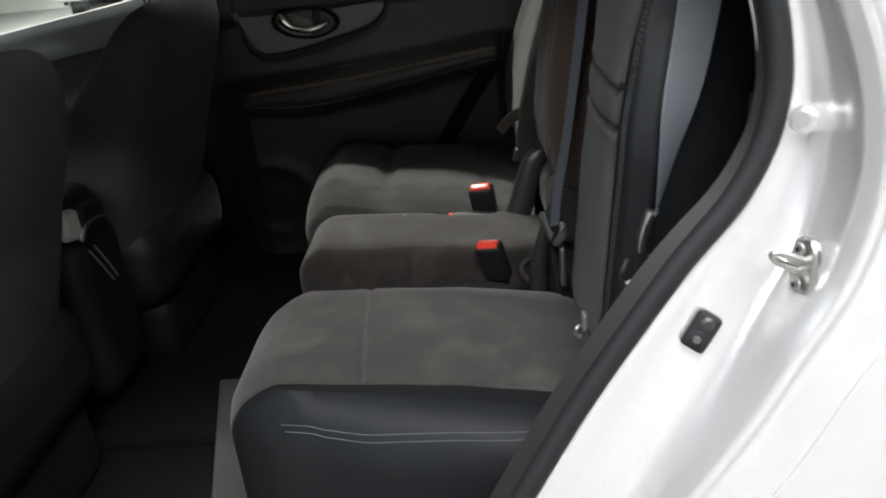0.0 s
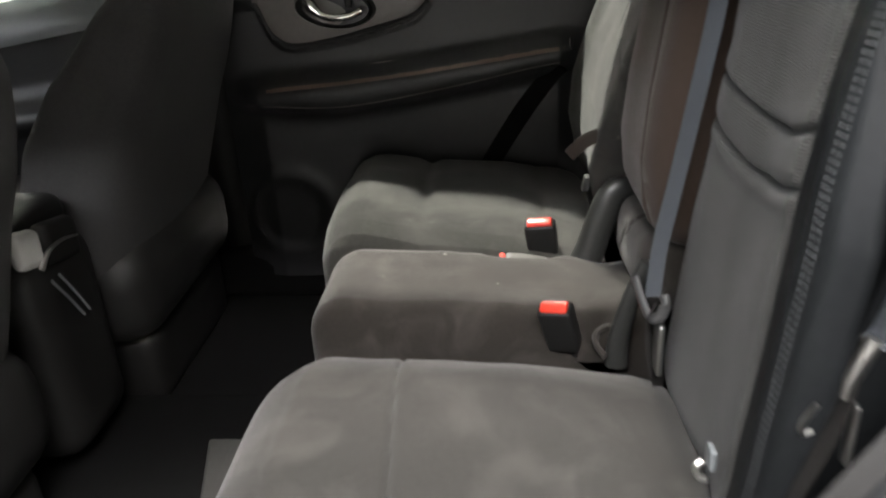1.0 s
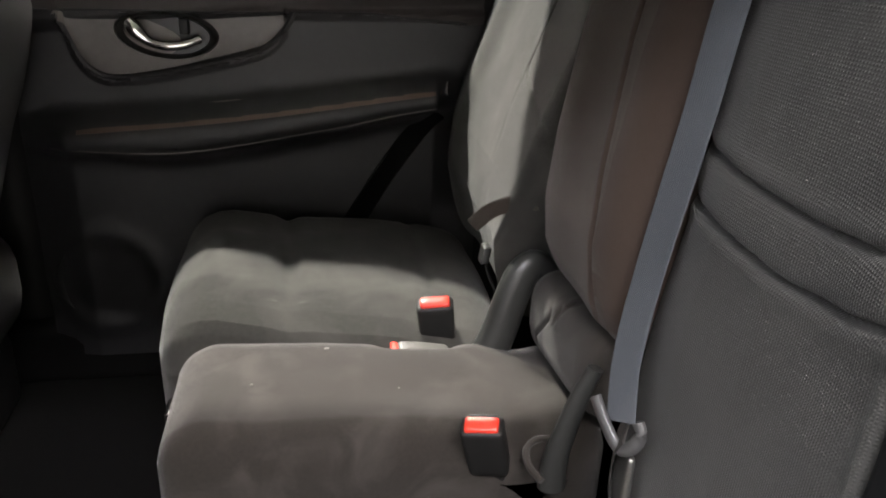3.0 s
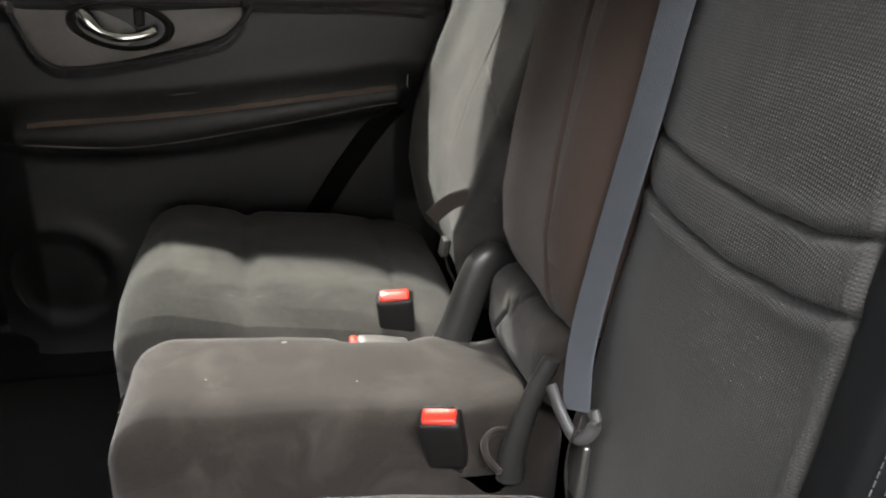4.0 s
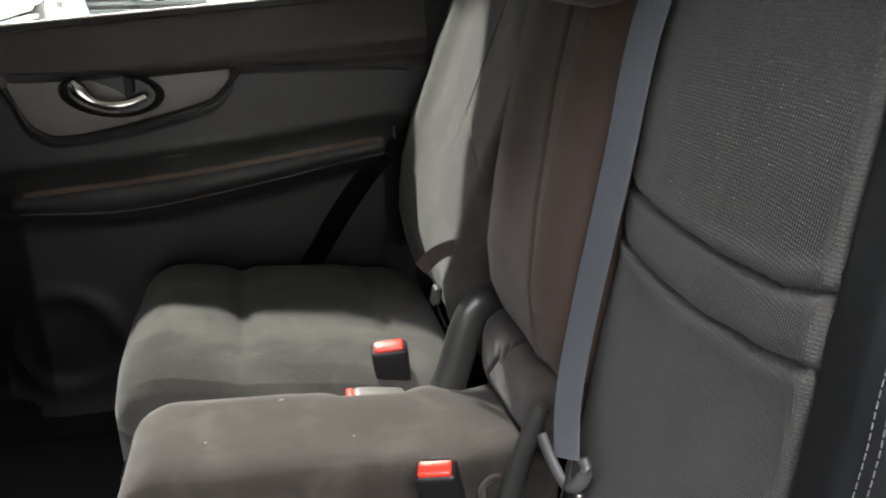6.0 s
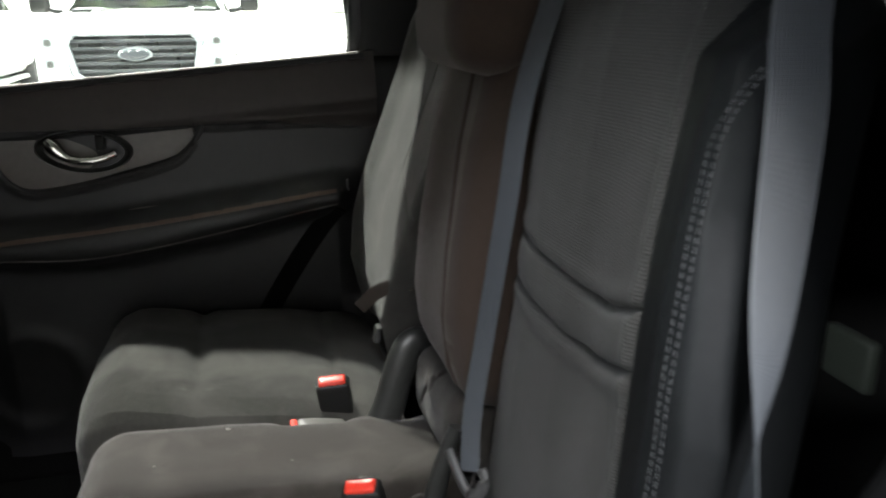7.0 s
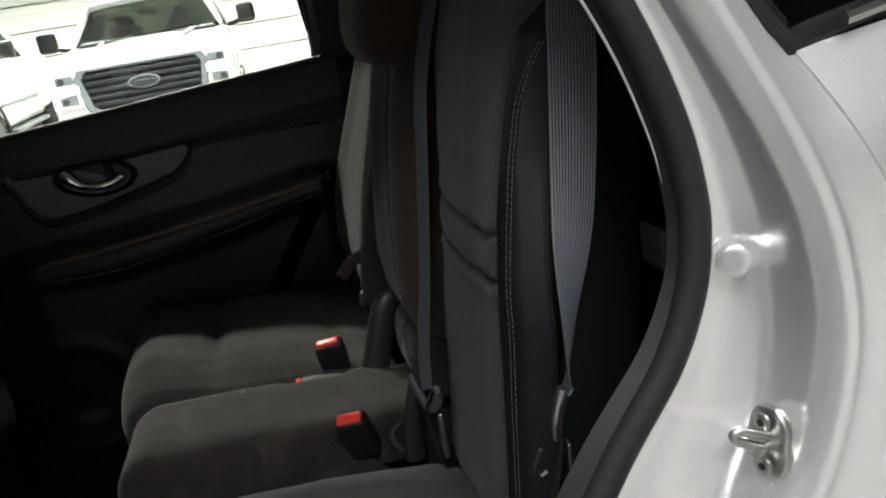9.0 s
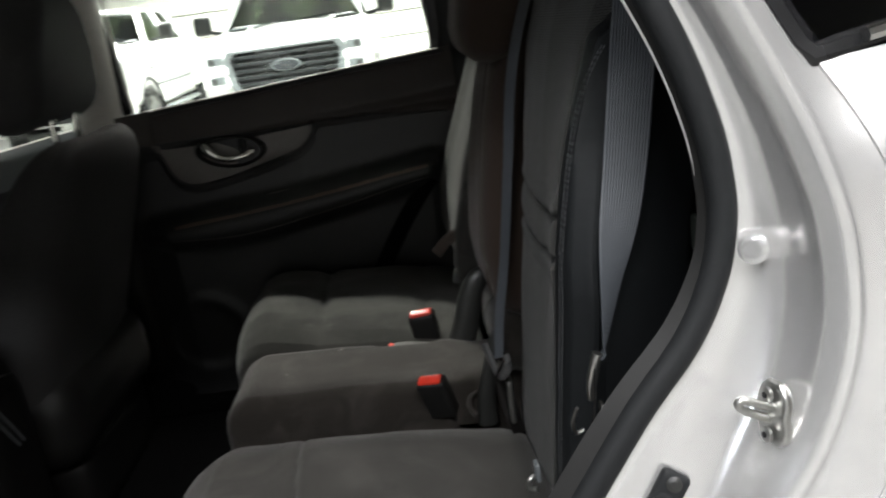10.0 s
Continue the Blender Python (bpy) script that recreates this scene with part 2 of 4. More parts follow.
def band(path, across, width, thick=0.0016, edge=0.002, bm=None, ribs=0):
    """A strap along a path; across gives its width direction at 0..1; ribs: raised cords along it."""
    rings = []
    m = len(path) - 1
    for i, p in enumerate(path):
        t = (path[min(i + 1, m)] - path[max(i - 1, 0)]).normalized()
        a = Vector(across(i / m))
        a = (a - t * a.dot(t)).normalized()
        w = a.cross(t)
        h, k = width / 2, thick / 2
        shape = [(-h, 0), (-h + edge, -k), (-h * .3, -k), (h * .3, -k), (h - edge, -k), (h, 0), (h - edge, k), (h * .3, k), (-h * .3, k), (-h + edge, k)]
        if ribs:
            n = ribs * 4
            wave = [(-h + edge + (width - 2 * edge) * i / n, k * (1 + .4 * math.cos(i * math.pi / 2))) for i in range(n + 1)]
            shape = [(-h, 0), *((x, -y) for x, y in wave), (h, 0), *reversed(wave)]
        rings.append([p + a * x + w * y for x, y in shape])
    return loft(rings, True, bm)


def rbox(c, h, r, n=(8, 8, 8), fn=None, keep=None, bm=None):
    """A box with rounded edges: centre, half sizes, radius, cells an axis; fn moves each point, keep drops faces."""
    bm = bm or bmesh.new()
    c, h = Vector(c), Vector(h)
    r = min(r, *h)
    grid = {}

    def axis(k):
        m = max(n[k], 2)
        inner = h[k] - r
        e = 3
        a = [-h[k] + r * (1 - math.cos(i / e * math.pi / 2)) * 0.999 for i in range(e)]
        mid = [-inner + 2 * inner * i / m for i in range(m + 1)]
        return a + mid + [-x for x in reversed(a)]

    ax = [axis(k) for k in range(3)]

    def vert(i, j, k):
        key = (i, j, k)
        if key not in grid:
            p = Vector((ax[0][i], ax[1][j], ax[2][k]))
            q = Vector([max(-(h[a] - r), min(h[a] - r, p[a])) for a in range(3)])
            d = p - q
            if d.length > 1e-9:
                p = q + d.normalized() * r
            p = p + c
            grid[key] = bm.verts.new(fn(p) if fn else p)
        return grid[key]

    m = [len(a) - 1 for a in ax]

    def quad(*keys):
        vs = [vert(*k) for k in keys]
        if keep is None or keep(sum((v.co for v in vs), Vector()) / 4):
            try:
                bm.faces.new(vs)
            except ValueError:
                pass

    for i in range(m[0]):
        for j in range(m[1]):
            quad((i, j, 0), (i, j + 1, 0), (i + 1, j + 1, 0), (i + 1, j, 0))
            quad((i, j, m[2]), (i + 1, j, m[2]), (i + 1, j + 1, m[2]), (i, j + 1, m[2]))
    for i in range(m[0]):
        for k in range(m[2]):
            quad((i, 0, k), (i + 1, 0, k), (i + 1, 0, k + 1), (i, 0, k + 1))
            quad((i, m[1], k), (i, m[1], k + 1), (i + 1, m[1], k + 1), (i + 1, m[1], k))
    for j in range(m[1]):
        for k in range(m[2]):
            quad((0, j, k), (0, j, k + 1), (0, j + 1, k + 1), (0, j + 1, k))
            quad((m[0], j, k), (m[0], j + 1, k), (m[0], j + 1, k + 1), (m[0], j, k + 1))
    bmesh.ops.delete(bm, geom=[v for v in bm.verts if not v.link_faces], context="VERTS")
    return bm


def disc(c, normal, r, depth, n=24, bevel=0.15):
    """A short round plug with a bevelled face."""
    q = Vector(normal).to_track_quat("Z", "X").to_matrix()
    c = Vector(c)
    rings = []
    for rr, d in ((r, 0), (r, depth * (1 - bevel)), (r * (1 - bevel), depth), (r * 0.5, depth)):
        rings.append([c + q @ Vector((rr * math.cos(a), rr * math.sin(a), d)) for a in (2 * math.pi * k / n for k in range(n))])
    return loft(rings)


def groove(d, width, depth):
    return -depth * math.exp(-(d / width) ** 2)


def stitches(path, gap, length, r, bm=None):
    """A row of short thread stitches along a path."""
    bm = bm or bmesh.new()
    total = sum((b - a).length for a, b in zip(path, path[1:]))
    count = int(total / gap)
    acc, i = 0.0, 0
    for k in range(count):
        want = k * gap
        while i < len(path) - 2 and acc + (path[i + 1] - path[i]).length < want:
            acc += (path[i + 1] - path[i]).length
            i += 1
        seg = path[i + 1] - path[i]
        t = seg.normalized()
        p = path[i] + t * (want - acc)
        tube([p, p + t * length * 0.3 , p + t * length * 0.7, p + t * length], r, 5, bm)
    return bm
# ---- the hall ----
GROUND = -0.2


def slab(name, lo, hi, mat, label, category):
    c = [(a + b) / 2 for a, b in zip(lo, hi)]
    h = [(b - a) / 2 for a, b in zip(lo, hi)]
    return piece(name, rbox(c, h, 0.01, (2, 2, 2)), mat, label, category, kind="structure", smooth=False)


slab("ground", (-14, -9, GROUND - 0.2), (14, 17, GROUND), CONCRETE, "sealed grey concrete floor of the vehicle hall", "floor")
# unseen ceiling, grey for contrast in the silver paint's reflections
slab("ceiling", (-14, -9, 5.0), (14, 17, 5.2), DECK, "grey painted ceiling of the hall", "ceiling")
slab("wall_north", (-14.2, 16.8, GROUND), (14.2, 17, 5.0), WALL, "white painted wall behind the parked trucks", "wall")
# unseen walls, added to close the hall; tones chosen for bounce and reflections
slab("wall_south", (-14.2, -9.2, GROUND), (14.2, -9, 5.0), WALL, "plain white painted wall behind", "wall")
slab("wall_west", (-14.2, -9, GROUND), (-14, 16.8, 5.0), DECK, "grey painted side wall", "wall")
slab("wall_east", (14, -9, GROUND), (14.2, 16.8, 5.0), DECK, "grey painted end wall", "wall")


def sectional_door(x, y, width, height):
    """A sectional overhead door of ribbed steel panels."""
    root = thing("sectional_door", "closed cream-white sectional garage door of ribbed steel panels", "garage door", "garage doors", at=(x, y, GROUND))
    rows = 8
    h = height / rows
    for i in range(rows):
        bm = rbox((0, 0, h * (i + 0.5)), (width / 2, 0.03, h / 2 - 0.012), 0.012, (2, 2, 2))
        rbox((0, -0.03, h * (i + 0.5)), (width / 2 - 0.05, 0.014, h * 0.16), 0.012, (2, 2, 2), bm=bm)
        part("door_panel", bm, PANEL, root, smooth=False)
    return root


sectional_door(1.6, 16.7, 4.2, 3.8)
sectional_door(-4.4, 16.7, 4.2, 3.8)
sectional_door(7.4, 16.7, 4.2, 3.8)


# ---- trucks ----
def wheel(parent, x, y, r=0.4):
    side = 1 if x > 0 else -1
    q = lambda a, rr, w: Vector((x + w * side, y + rr * math.cos(a), r + rr * math.sin(a)))
    ang = [2 * math.pi * k / 40 for k in range(40)]
    tyre = part("tyre", loft([[q(a, rr, w) for a in ang] for rr, w in ((r * .62, -.13), (r * .95, -.13), (r, -.1), (r, .1), (r * .95, .13), (r * .64, .13), (r * .62, .08))], False), TYRE, parent)
    part("rim", loft([[q(a, rr, w) for a in ang] for rr, w in ((r * .64, .1), (r * .58, .06), (r * .5, .04))], True), RIM, tyre)
    for k in range(6):
        a = k * math.pi / 3
        bm = loft([[q(a + d, rr, w) for d, w in ((-s, .05), (s, .05), (s, .09), (-s, .09))] for rr, s in ((r * .12, .5), (r * .56, .12))])
        part("spoke", bm, RIM, tyre)


def pickup(name, label, m, grille_bars=5):
    """A full-size pickup truck; its nose points to -y, origin on the floor under the nose."""
    root = thing(name, label, "truck", "parked trucks")
    W = 0.98

    def ring(y, w, z0, z1, r=0.1):
        pts = []
        for cx, cz, a0 in ((w - r, z1 - r, 0), (-w + r, z1 - r, 90), (-w + r, z0 + r, 180), (w - r, z0 + r, 270)):
            for k in range(5):
                a = radians(a0 + k * 22.5)
                pts.append(Vector((cx + r * math.cos(a), y, cz + r * math.sin(a))))
        return pts

    # nose, hood and fenders
    part("front_body", loft([ring(0.10, W - .06, .62, 1.20), ring(0.14, W - .02, .6, 1.26), ring(0.35, W, .58, 1.33), ring(0.9, W, .58, 1.38), ring(1.45, W, .55, 1.42)]), WHITE, root)
    hood = rbox((0, 0.82, 1.37), (0.62, 0.6, 0.045), 0.04, (8, 8, 2), lambda p: Vector((p.x, p.y, p.z + 0.06 * (p.y - 0.8) - 0.04 * (p.x / 0.62) ** 2)))
    part("hood", hood, WHITE, root)
    # cab with doors, lower body and bed
    part("cab_lower", loft([ring(1.43, W, .5, 1.41), ring(1.6, W + .01, .48, 1.41), ring(3.7, W + .01, .48, 1.41), ring(3.74, W - .02, .5, 1.39)]), WHITE, root)
    part("cargo_bed", loft([ring(3.8, W - .02, .55, 1.40), ring(3.84, W, .55, 1.42), ring(5.6, W, .55, 1.42), ring(5.7, W - .05, .6, 1.40)]), WHITE, root)
    # greenhouse: pillars and roof
    roof = rbox((0, 2.75, 1.9), (0.70, 0.72, 0.05), 0.05, (8, 8, 2), lambda p: Vector((p.x, p.y, p.z - 0.04 * (p.x / .7) ** 2)))
    part("roof", roof, WHITE, root)
    for sx in (-1, 1):
        for a, b, r in (((.88, 1.50, 1.35), (.69, 2.12, 1.9), .045), ((.93, 2.62, 1.35), (.74, 2.66, 1.88), .05), ((.92, 3.66, 1.35), (.72, 3.44, 1.88), .06)):
            part("roof_pillar", tube(curve([(sx * a[0], a[1], a[2]), (sx * (a[0] + b[0]) / 2 + sx * .01, (a[1] + b[1]) / 2, (a[2] + b[2]) / 2), (sx * b[0], b[1], b[2])], 8), r, 10), WHITE, root)
        for y0, y1, y2, y3 in ((1.62, 2.58, 2.14, 2.62), (2.68, 3.56, 2.70, 3.40)):
            part("side_window", sheet(lambda u, v: Vector((sx * (.925 - .2 * v), (y0 + (y1 - y0) * u) * (1 - v) + (y2 + (y3 - y2) * u) * v, 1.41 + .45 * v)), 4, 4, thick=.006), TRUCKGLASS, root)
        for y in (1.7, 2.72):
            dh = part("door_handle", rbox((sx * (W + .025), y + .78, 1.18), (.018, .1, .02), .014, (2, 4, 2)), WHITE, root)
            part("door_seam", rbox((sx * (W + .008), y, .95), (.004, .004, .38), .003, (2, 2, 2)), BLACK, root)
        part("side_moulding", rbox((sx * (W + .012), 2.5, .80), (.012, 1.05, .022), .01, (2, 8, 2)), MIDGREY, root)
        for k in range(3):
            part("fender_badge", rbox((sx * (W + .006), 1.20 + .07 * k, 1.04), (.004, .026, .035), .003, (2, 2, 2)), MIDGREY, root, "grey badge bar")
        part("hood_ridge", tube(curve([(sx * .42, .22, 1.335), (sx * .46, .7, 1.405), (sx * .52, 1.35, 1.44)], 14), lambda s: .02 + .012 * s, 8, flat=.6), WHITE, root)
        part("running_board", rbox((sx * (W - .02), 2.65, .42), (.08, 1.0, .03), .02, (2, 8, 2)), MIDGREY, root)
        part("wheel_arch_trim", tube([Vector((sx * (W + .004), 0.98 + .5 * math.cos(a), .42 + .5 * math.sin(a))) for a in (math.pi * k / 20 for k in range(21))], .03, 8, up=(1, 0, 0)), BLACK, root)
        part("wheel_well", disc((sx * (W - .3), .98, .42), (sx, 0, 0), .47, .31), BLACK, root)
        # mirror
        mir = part("side_mirror", rbox((sx * 1.19, 1.72, 1.53), (.11, .07, .12), .05, (4, 3, 4)), HINGE, root)
        part("mirror_arm", tube([Vector((sx * .95, 1.72, 1.42)), Vector((sx * 1.03, 1.70, 1.43)), Vector((sx * 1.12, 1.70, 1.46))], .03, 8), BLACK, mir)
        # C-shaped headlamp with lens, amber marker and white clamp
        lamp = part("headlamp", rbox((sx * .80, .09, 1.02), (.145, .06, .175), .03, (4, 3, 6), lambda p: Vector((p.x, p.y + .35 * max(0, abs(p.x) - .78), p.z))), LENS, root)
        part("lamp_clamp", rbox((sx * .725, .03, 1.02), (.085, .03, .045), .012, (3, 2, 2)), WHITE, lamp)
        for dz in (.105, -.105):
            part("lamp_cell", rbox((sx * .775, .032, 1.02 + dz), (.095, .014, .052), .012, (4, 2, 3)), MIDGREY, lamp)
            part("lamp_projector", disc((sx * .81, .024, 1.02 + dz), (0, -1, 0), .034, .012), HINGE, lamp)
        part("lamp_rim", rbox((sx * .79, .04, 1.02), (.152, .02, .182), .03, (4, 2, 6)), WHITE, lamp)
        part("marker", rbox((sx * .885, .05, 1.03), (.022, .03, .045), .01, (2, 2, 3)), AMBER, lamp)
        wheel(part("axle", tube([Vector((sx * .4, .98, .4)), Vector((sx * .6, .98, .4)), Vector((sx * .75, .98, .4))], .05, 8), BLACK, root), sx * .86, .98)
        wheel(part("axle", tube([Vector((sx * .4, 4.62, .4)), Vector((sx * .6, 4.62, .4)), Vector((sx * .75, 4.62, .4))], .05, 8), BLACK, root), sx * .86, 4.62)
        st = part("seat", rbox((sx * .38, 2.6, 1.40), (.23, .08, .2), .07, (4, 3, 5)), DARKGREY, root)
        part("headrest", rbox((sx * .38, 2.62, 1.68), (.12, .05, .08), .045, (4, 3, 4)), DARKGREY, st)
        part("wiper", tube([Vector((sx * .05 - .1, 1.47, 1.45)), Vector((sx * .3, 1.49, 1.475)), Vector((sx * .3 + .3, 1.53, 1.485))], .012, 6), BLACK, root)
    part("dashboard", rbox((0, 1.75, 1.41), (.8, .25, .06), .05, (6, 4, 2)), BLACK, root)
    ws = part("windshield", sheet(lambda u, v: Vector(((2 * u - 1) * (.90 - .20 * v), 1.46 + .64 * v + .07 * abs(2 * u - 1) ** 2, 1.43 + .47 * v)), 12, 6, thick=.006), TRUCKGLASS, root)
    part("rear_view_mirror", rbox((0, 1.98, 1.74), (.12, .02, .04), .015, (4, 2, 2)), BLACK, ws)
    part("wiper_cowl", rbox((0, 1.45, 1.43), (.8, .06, .02), .015, (6, 2, 2)), BLACK, root)
    # grille
    outline = [(-.60, 1.20), (.60, 1.20), (.66, 1.12), (.60, .82), (.54, .76), (-.54, .76), (-.60, .82), (-.66, 1.12)]
    surround = part("grille_surround", loft([[Vector((x * k, y, (z - .98) * k + .98)) for x, z in outline] for k, y in ((1.06, .12), (1.06, .03), (1.02, .0), (.93, .01), (.93, .07))], False), MIDGREY if grille_bars > 3 else WHITE, root)
    part("grille_mesh", loft([[Vector((x * .95, y, (z - .98) * .95 + .98)) for x, z in outline] for y in (.06, .1)]), BLACK, surround)
    for k in range(grille_bars):
        z = .80 + (k + .5) * .37 / grille_bars
        w = .555 + .05 * (z - .8) / .37
        part("grille_bar", rbox((0, .035, z), (w, .022, .10 / (grille_bars + 1)), .01, (8, 2, 2)), DARKGREY, surround)
        part("grille_edge", rbox((0, .012, z + .07 / (grille_bars + 1)), (w, .003, .003), .002, (8, 2, 2)), HINGE, surround)
    part("emblem_oval", loft([[Vector((.165 * s * math.cos(a), y, 1.0 + .068 * s * math.sin(a))) for a in (2 * math.pi * k / 36 for k in range(36))] for s, y in ((1, .03), (1, -.012), (.93, -.02))]), MIDGREY, surround)
    part("emblem_field", loft([[Vector((.145 * s * math.cos(a), y, 1.0 + .055 * s * math.sin(a))) for a in (2 * math.pi * k / 36 for k in range(36))] for s, y in ((1, -.018), (.97, -.026))]), DARKGREY, surround)
    # bumper
    bump = part("front_bumper", rbox((0, .04, .62), (W, .12, .12), .06, (12, 3, 4), lambda p: Vector((p.x, p.y + .16 * (p.x / W) ** 2, p.z))), WHITE, root)
    part("bumper_intake", rbox((0, -.07, .58), (.5, .02, .05), .015, (6, 2, 2)), BLACK, bump)
    for sx in (-1, 1):
        part("fog_lamp", disc((sx * .72, .03, .6), (0, -1, 0), .06, .03), LENS, bump)
    root.matrix_world = m
    return root


pickup("pickup_truck", "white full-size pickup with dark barred grille, facing the car", pose(-1.24, 9.5, GROUND, 0, 0, .7) @ Matrix.Scale(1.04, 4))
pickup("pickup_truck", "white pickup with pale grille parked farther off, flank showing", pose(-4.82, 11.55, GROUND, 0, 0, .9) @ Matrix.Scale(1.07, 4), 3)
# ---- the car: body shell ----
car = thing("car_body", "silver compact sport utility body with the rear door opening free", "car")

# the rear door opening's edge in side view, from the roof down to the sill
EDGE = curve([(0.16, 0, 1.50), (0.232, 0, 1.39), (0.297, 0, 1.259), (0.326, 0, 1.175), (0.335, 0, 1.12), (0.334, 0, 1.08),
              (0.322, 0, 1.035), (0.293, 0, 0.985), (0.235, 0, 0.922), (0.151, 0, 0.811), (0.086, 0, 0.71), (0.02, 0, 0.60), (-0.05, 0, 0.51), (-0.16, 0, 0.46), (-0.4, 0, 0.45)], 120)


def soft(z, xs, ys):
    """A table read with its corners rounded off."""
    return sum(lerp(z + d * .02, xs, ys) * k for d, k in ((-3, 1), (-2, 2), (-1, 3), (0, 4), (1, 3), (2, 2), (3, 1))) / 16


def y_flange(z):
    return soft(z, [.45, .7, .9, 1.0, 1.1, 1.26, 1.5], [.60, .625, .662, .690, .704, .724, .775])


def y_outer(z):
    return soft(z, [.45, .73, .85, 1.03, 1.12, 1.19, 1.26, 1.5], [.57, .605, .61, .625, .657, .692, .708, .76])


def jamb_width(z):
    return soft(z, [.45, .6, .72, .85, .92, .98, 1.03, 1.08, 1.12, 1.19, 1.26, 1.5], [.06, .085, .10, .10, .09, .069, .050, .037, .029, .02, .012, .012])


def edge_point(u, offset, y):
    """A point beside the opening's edge, offset outwards in side view."""
    s = u * (len(EDGE) - 1)
    i = min(int(s), len(EDGE) - 2)
    p = EDGE[i].lerp(EDGE[i + 1], s - i)
    t = (EDGE[min(i + 10, len(EDGE) - 1)].lerp(EDGE[min(i + 11, len(EDGE) - 1)], s - i) - EDGE[max(i - 9, 0)].lerp(EDGE[max(i - 8, 0)], s - i)).normalized()
    nrm = Vector((-t.z, 0, t.x))
    return Vector((p.x, 0, p.z)) + nrm * offset + Vector((0, y, 0)), p.z


def jamb(u, v):
    _, z = edge_point(u, 0, 0)
    w = jamb_width(z)
    a, b = y_flange(z), y_outer(z)
    g = soft(z, [.45, 1.05, 1.13, 1.21, 1.5], [.05, .045, .036, .022, .022])
    f = soft(z, [1.0, 1.12, 1.19, 1.3], [1, .6, -.15, -.2])
    offs = [-.008, -.002, .35 * w, .8 * w, w, w + .006, w + .013, w + .020, w + .026, w + .022 + g]
    ys = [a + .012, a, a - .06 * (a - b), a - .38 * (a - b), b + .003, b - .006, b - .014, b - .017, b - .015, b - .008 - .026 * f]
    ks = [k / (len(offs) - 1) for k in range(len(offs))]
    steps = ((-.03, 1), (0, 2), (.03, 1))
    return edge_point(u, sum(lerp(v + d, ks, offs) * k for d, k in steps) / 4, sum(lerp(v + d, ks, ys) * k for d, k in steps) / 4)[0]


part("pillar_jamb", sheet(jamb, 120, 48, thick=0.002), SILVER, car, "silver painted door jamb with rounded flutes")


def u_at(z):
    """Where along the opening's edge a height lies (rear pillar)."""
    return min((abs(edge_point(k / 400, 0, 0)[1] - z), k / 400) for k in range(401))[1]


def on_jamb(x, z):
    """The jamb's surface point and outward normal nearest to x, z in side view."""
    best = min(((jamb(i / 160, j / 60) - Vector((x, jamb(i / 160, j / 60).y, z))).length, i / 160, j / 60) for i in range(20, 161) for j in range(61))
    _, u, v = best
    p = jamb(u, v)
    n = (jamb(min(1, u + .01), v) - p).cross(jamb(u, min(1, v + .02)) - p).normalized()
    return p, (n if n.y < 0 else -n)


UC = u_at(1.187)


def quarter(u, v):
    p = jamb(u, 1.0)
    q = Vector((1.25, y_outer(lerp(u, [UC, .4, 1], [1.26, 1.08, .5])) - .02 , lerp(u, [UC, 1], [1.31, .40])))
    s = v ** 1.3
    r = p.lerp(q, s)
    bulge = .05 * math.sin(math.pi * min(1, s * 1.6)) * lerp(r.z, [.4, .8, 1.0, 1.15, 1.22], [.3, .9, .8, .3, 0])
    return Vector((r.x, r.y - bulge, r.z))


part("quarter_panel", sheet(lambda u, v: quarter(UC + (1 - UC) * u, v), 70, 24, thick=0.002), SILVER, car, "silver outer rear quarter panel")


def pillar_face(u, v):
    p = jamb(UC * u, 1.0)
    return p + Vector((.012 * v, -.001 + .006 * v, .002 * v))


part("pillar_skin", sheet(pillar_face, 24, 8, thick=0.002), SILVER, car)


def quarter_glass(u, v):
    p = jamb(UC * u, 1.0) + Vector((-.002, .002, .004))
    return Vector((p.x + (.62 - p.x + .2) * v, p.y + .004 + .03 * v, p.z + .066 * v))


qw = part("quarter_window", sheet(quarter_glass, 12, 12, thick=0.004), DARKGLASS, car, "dark tinted rear quarter window")
part("window_seal", tube([quarter_glass(i / 20, 0) for i in range(21)] + [quarter_glass(1, i / 20) for i in range(1, 21)], .011, 8), BLACK, qw)
part("window_molding", tube([quarter_glass(1, i / 20) + Vector((.035, -.012, .012)) for i in range(21)], .006, 8), CHROME, qw)

# rubber seal round the opening and dark trim behind it
seal = part("weatherstrip", tube([edge_point(u, -.0115, y_flange(edge_point(u, 0, 0)[1]) + .004)[0] for u in (i / 140 for i in range(141))], .0125, 10, up=(0, 1, 0)), RUBBER, car, "dark grey rubber door seal")


def lip(u, v):
    _, z = edge_point(u, 0, 0)
    wide = lerp(z, [.5, .9, 1.05, 1.2, 1.5], [.022, .02, .010, .009, .012])
    return edge_point(u, -.016 - wide * v, y_flange(z) + .004 + .012 * v)[0]


part("seal_lip", sheet(lip, 120, 10, thick=0.004), PLASTIC, seal)


def inner_trim(u, v):
    p = lip(u, 1.0)
    return Vector((p.x + .03 + .30 * v ** 2, p.y + .01 + .16 * v, p.z - .02 * v))


part("pillar_trim", sheet(inner_trim, 60, 16, thick=0.004), TRIM, car, "black plastic rear pillar trim")
# light caught by the trim's edge, put in as a pale rod
part("lit_edge", tube([lip(u_at(1.335) + (u_at(1.125) - u_at(1.335)) * i / 40, 1.0) + Vector((-.001, -.003, 0)) for i in range(41)], lambda s: .0020 - .0006 * s * s, 8, up=(0, 1, 0)), PALE, car, "pale line painted for light on the pillar trim edge")
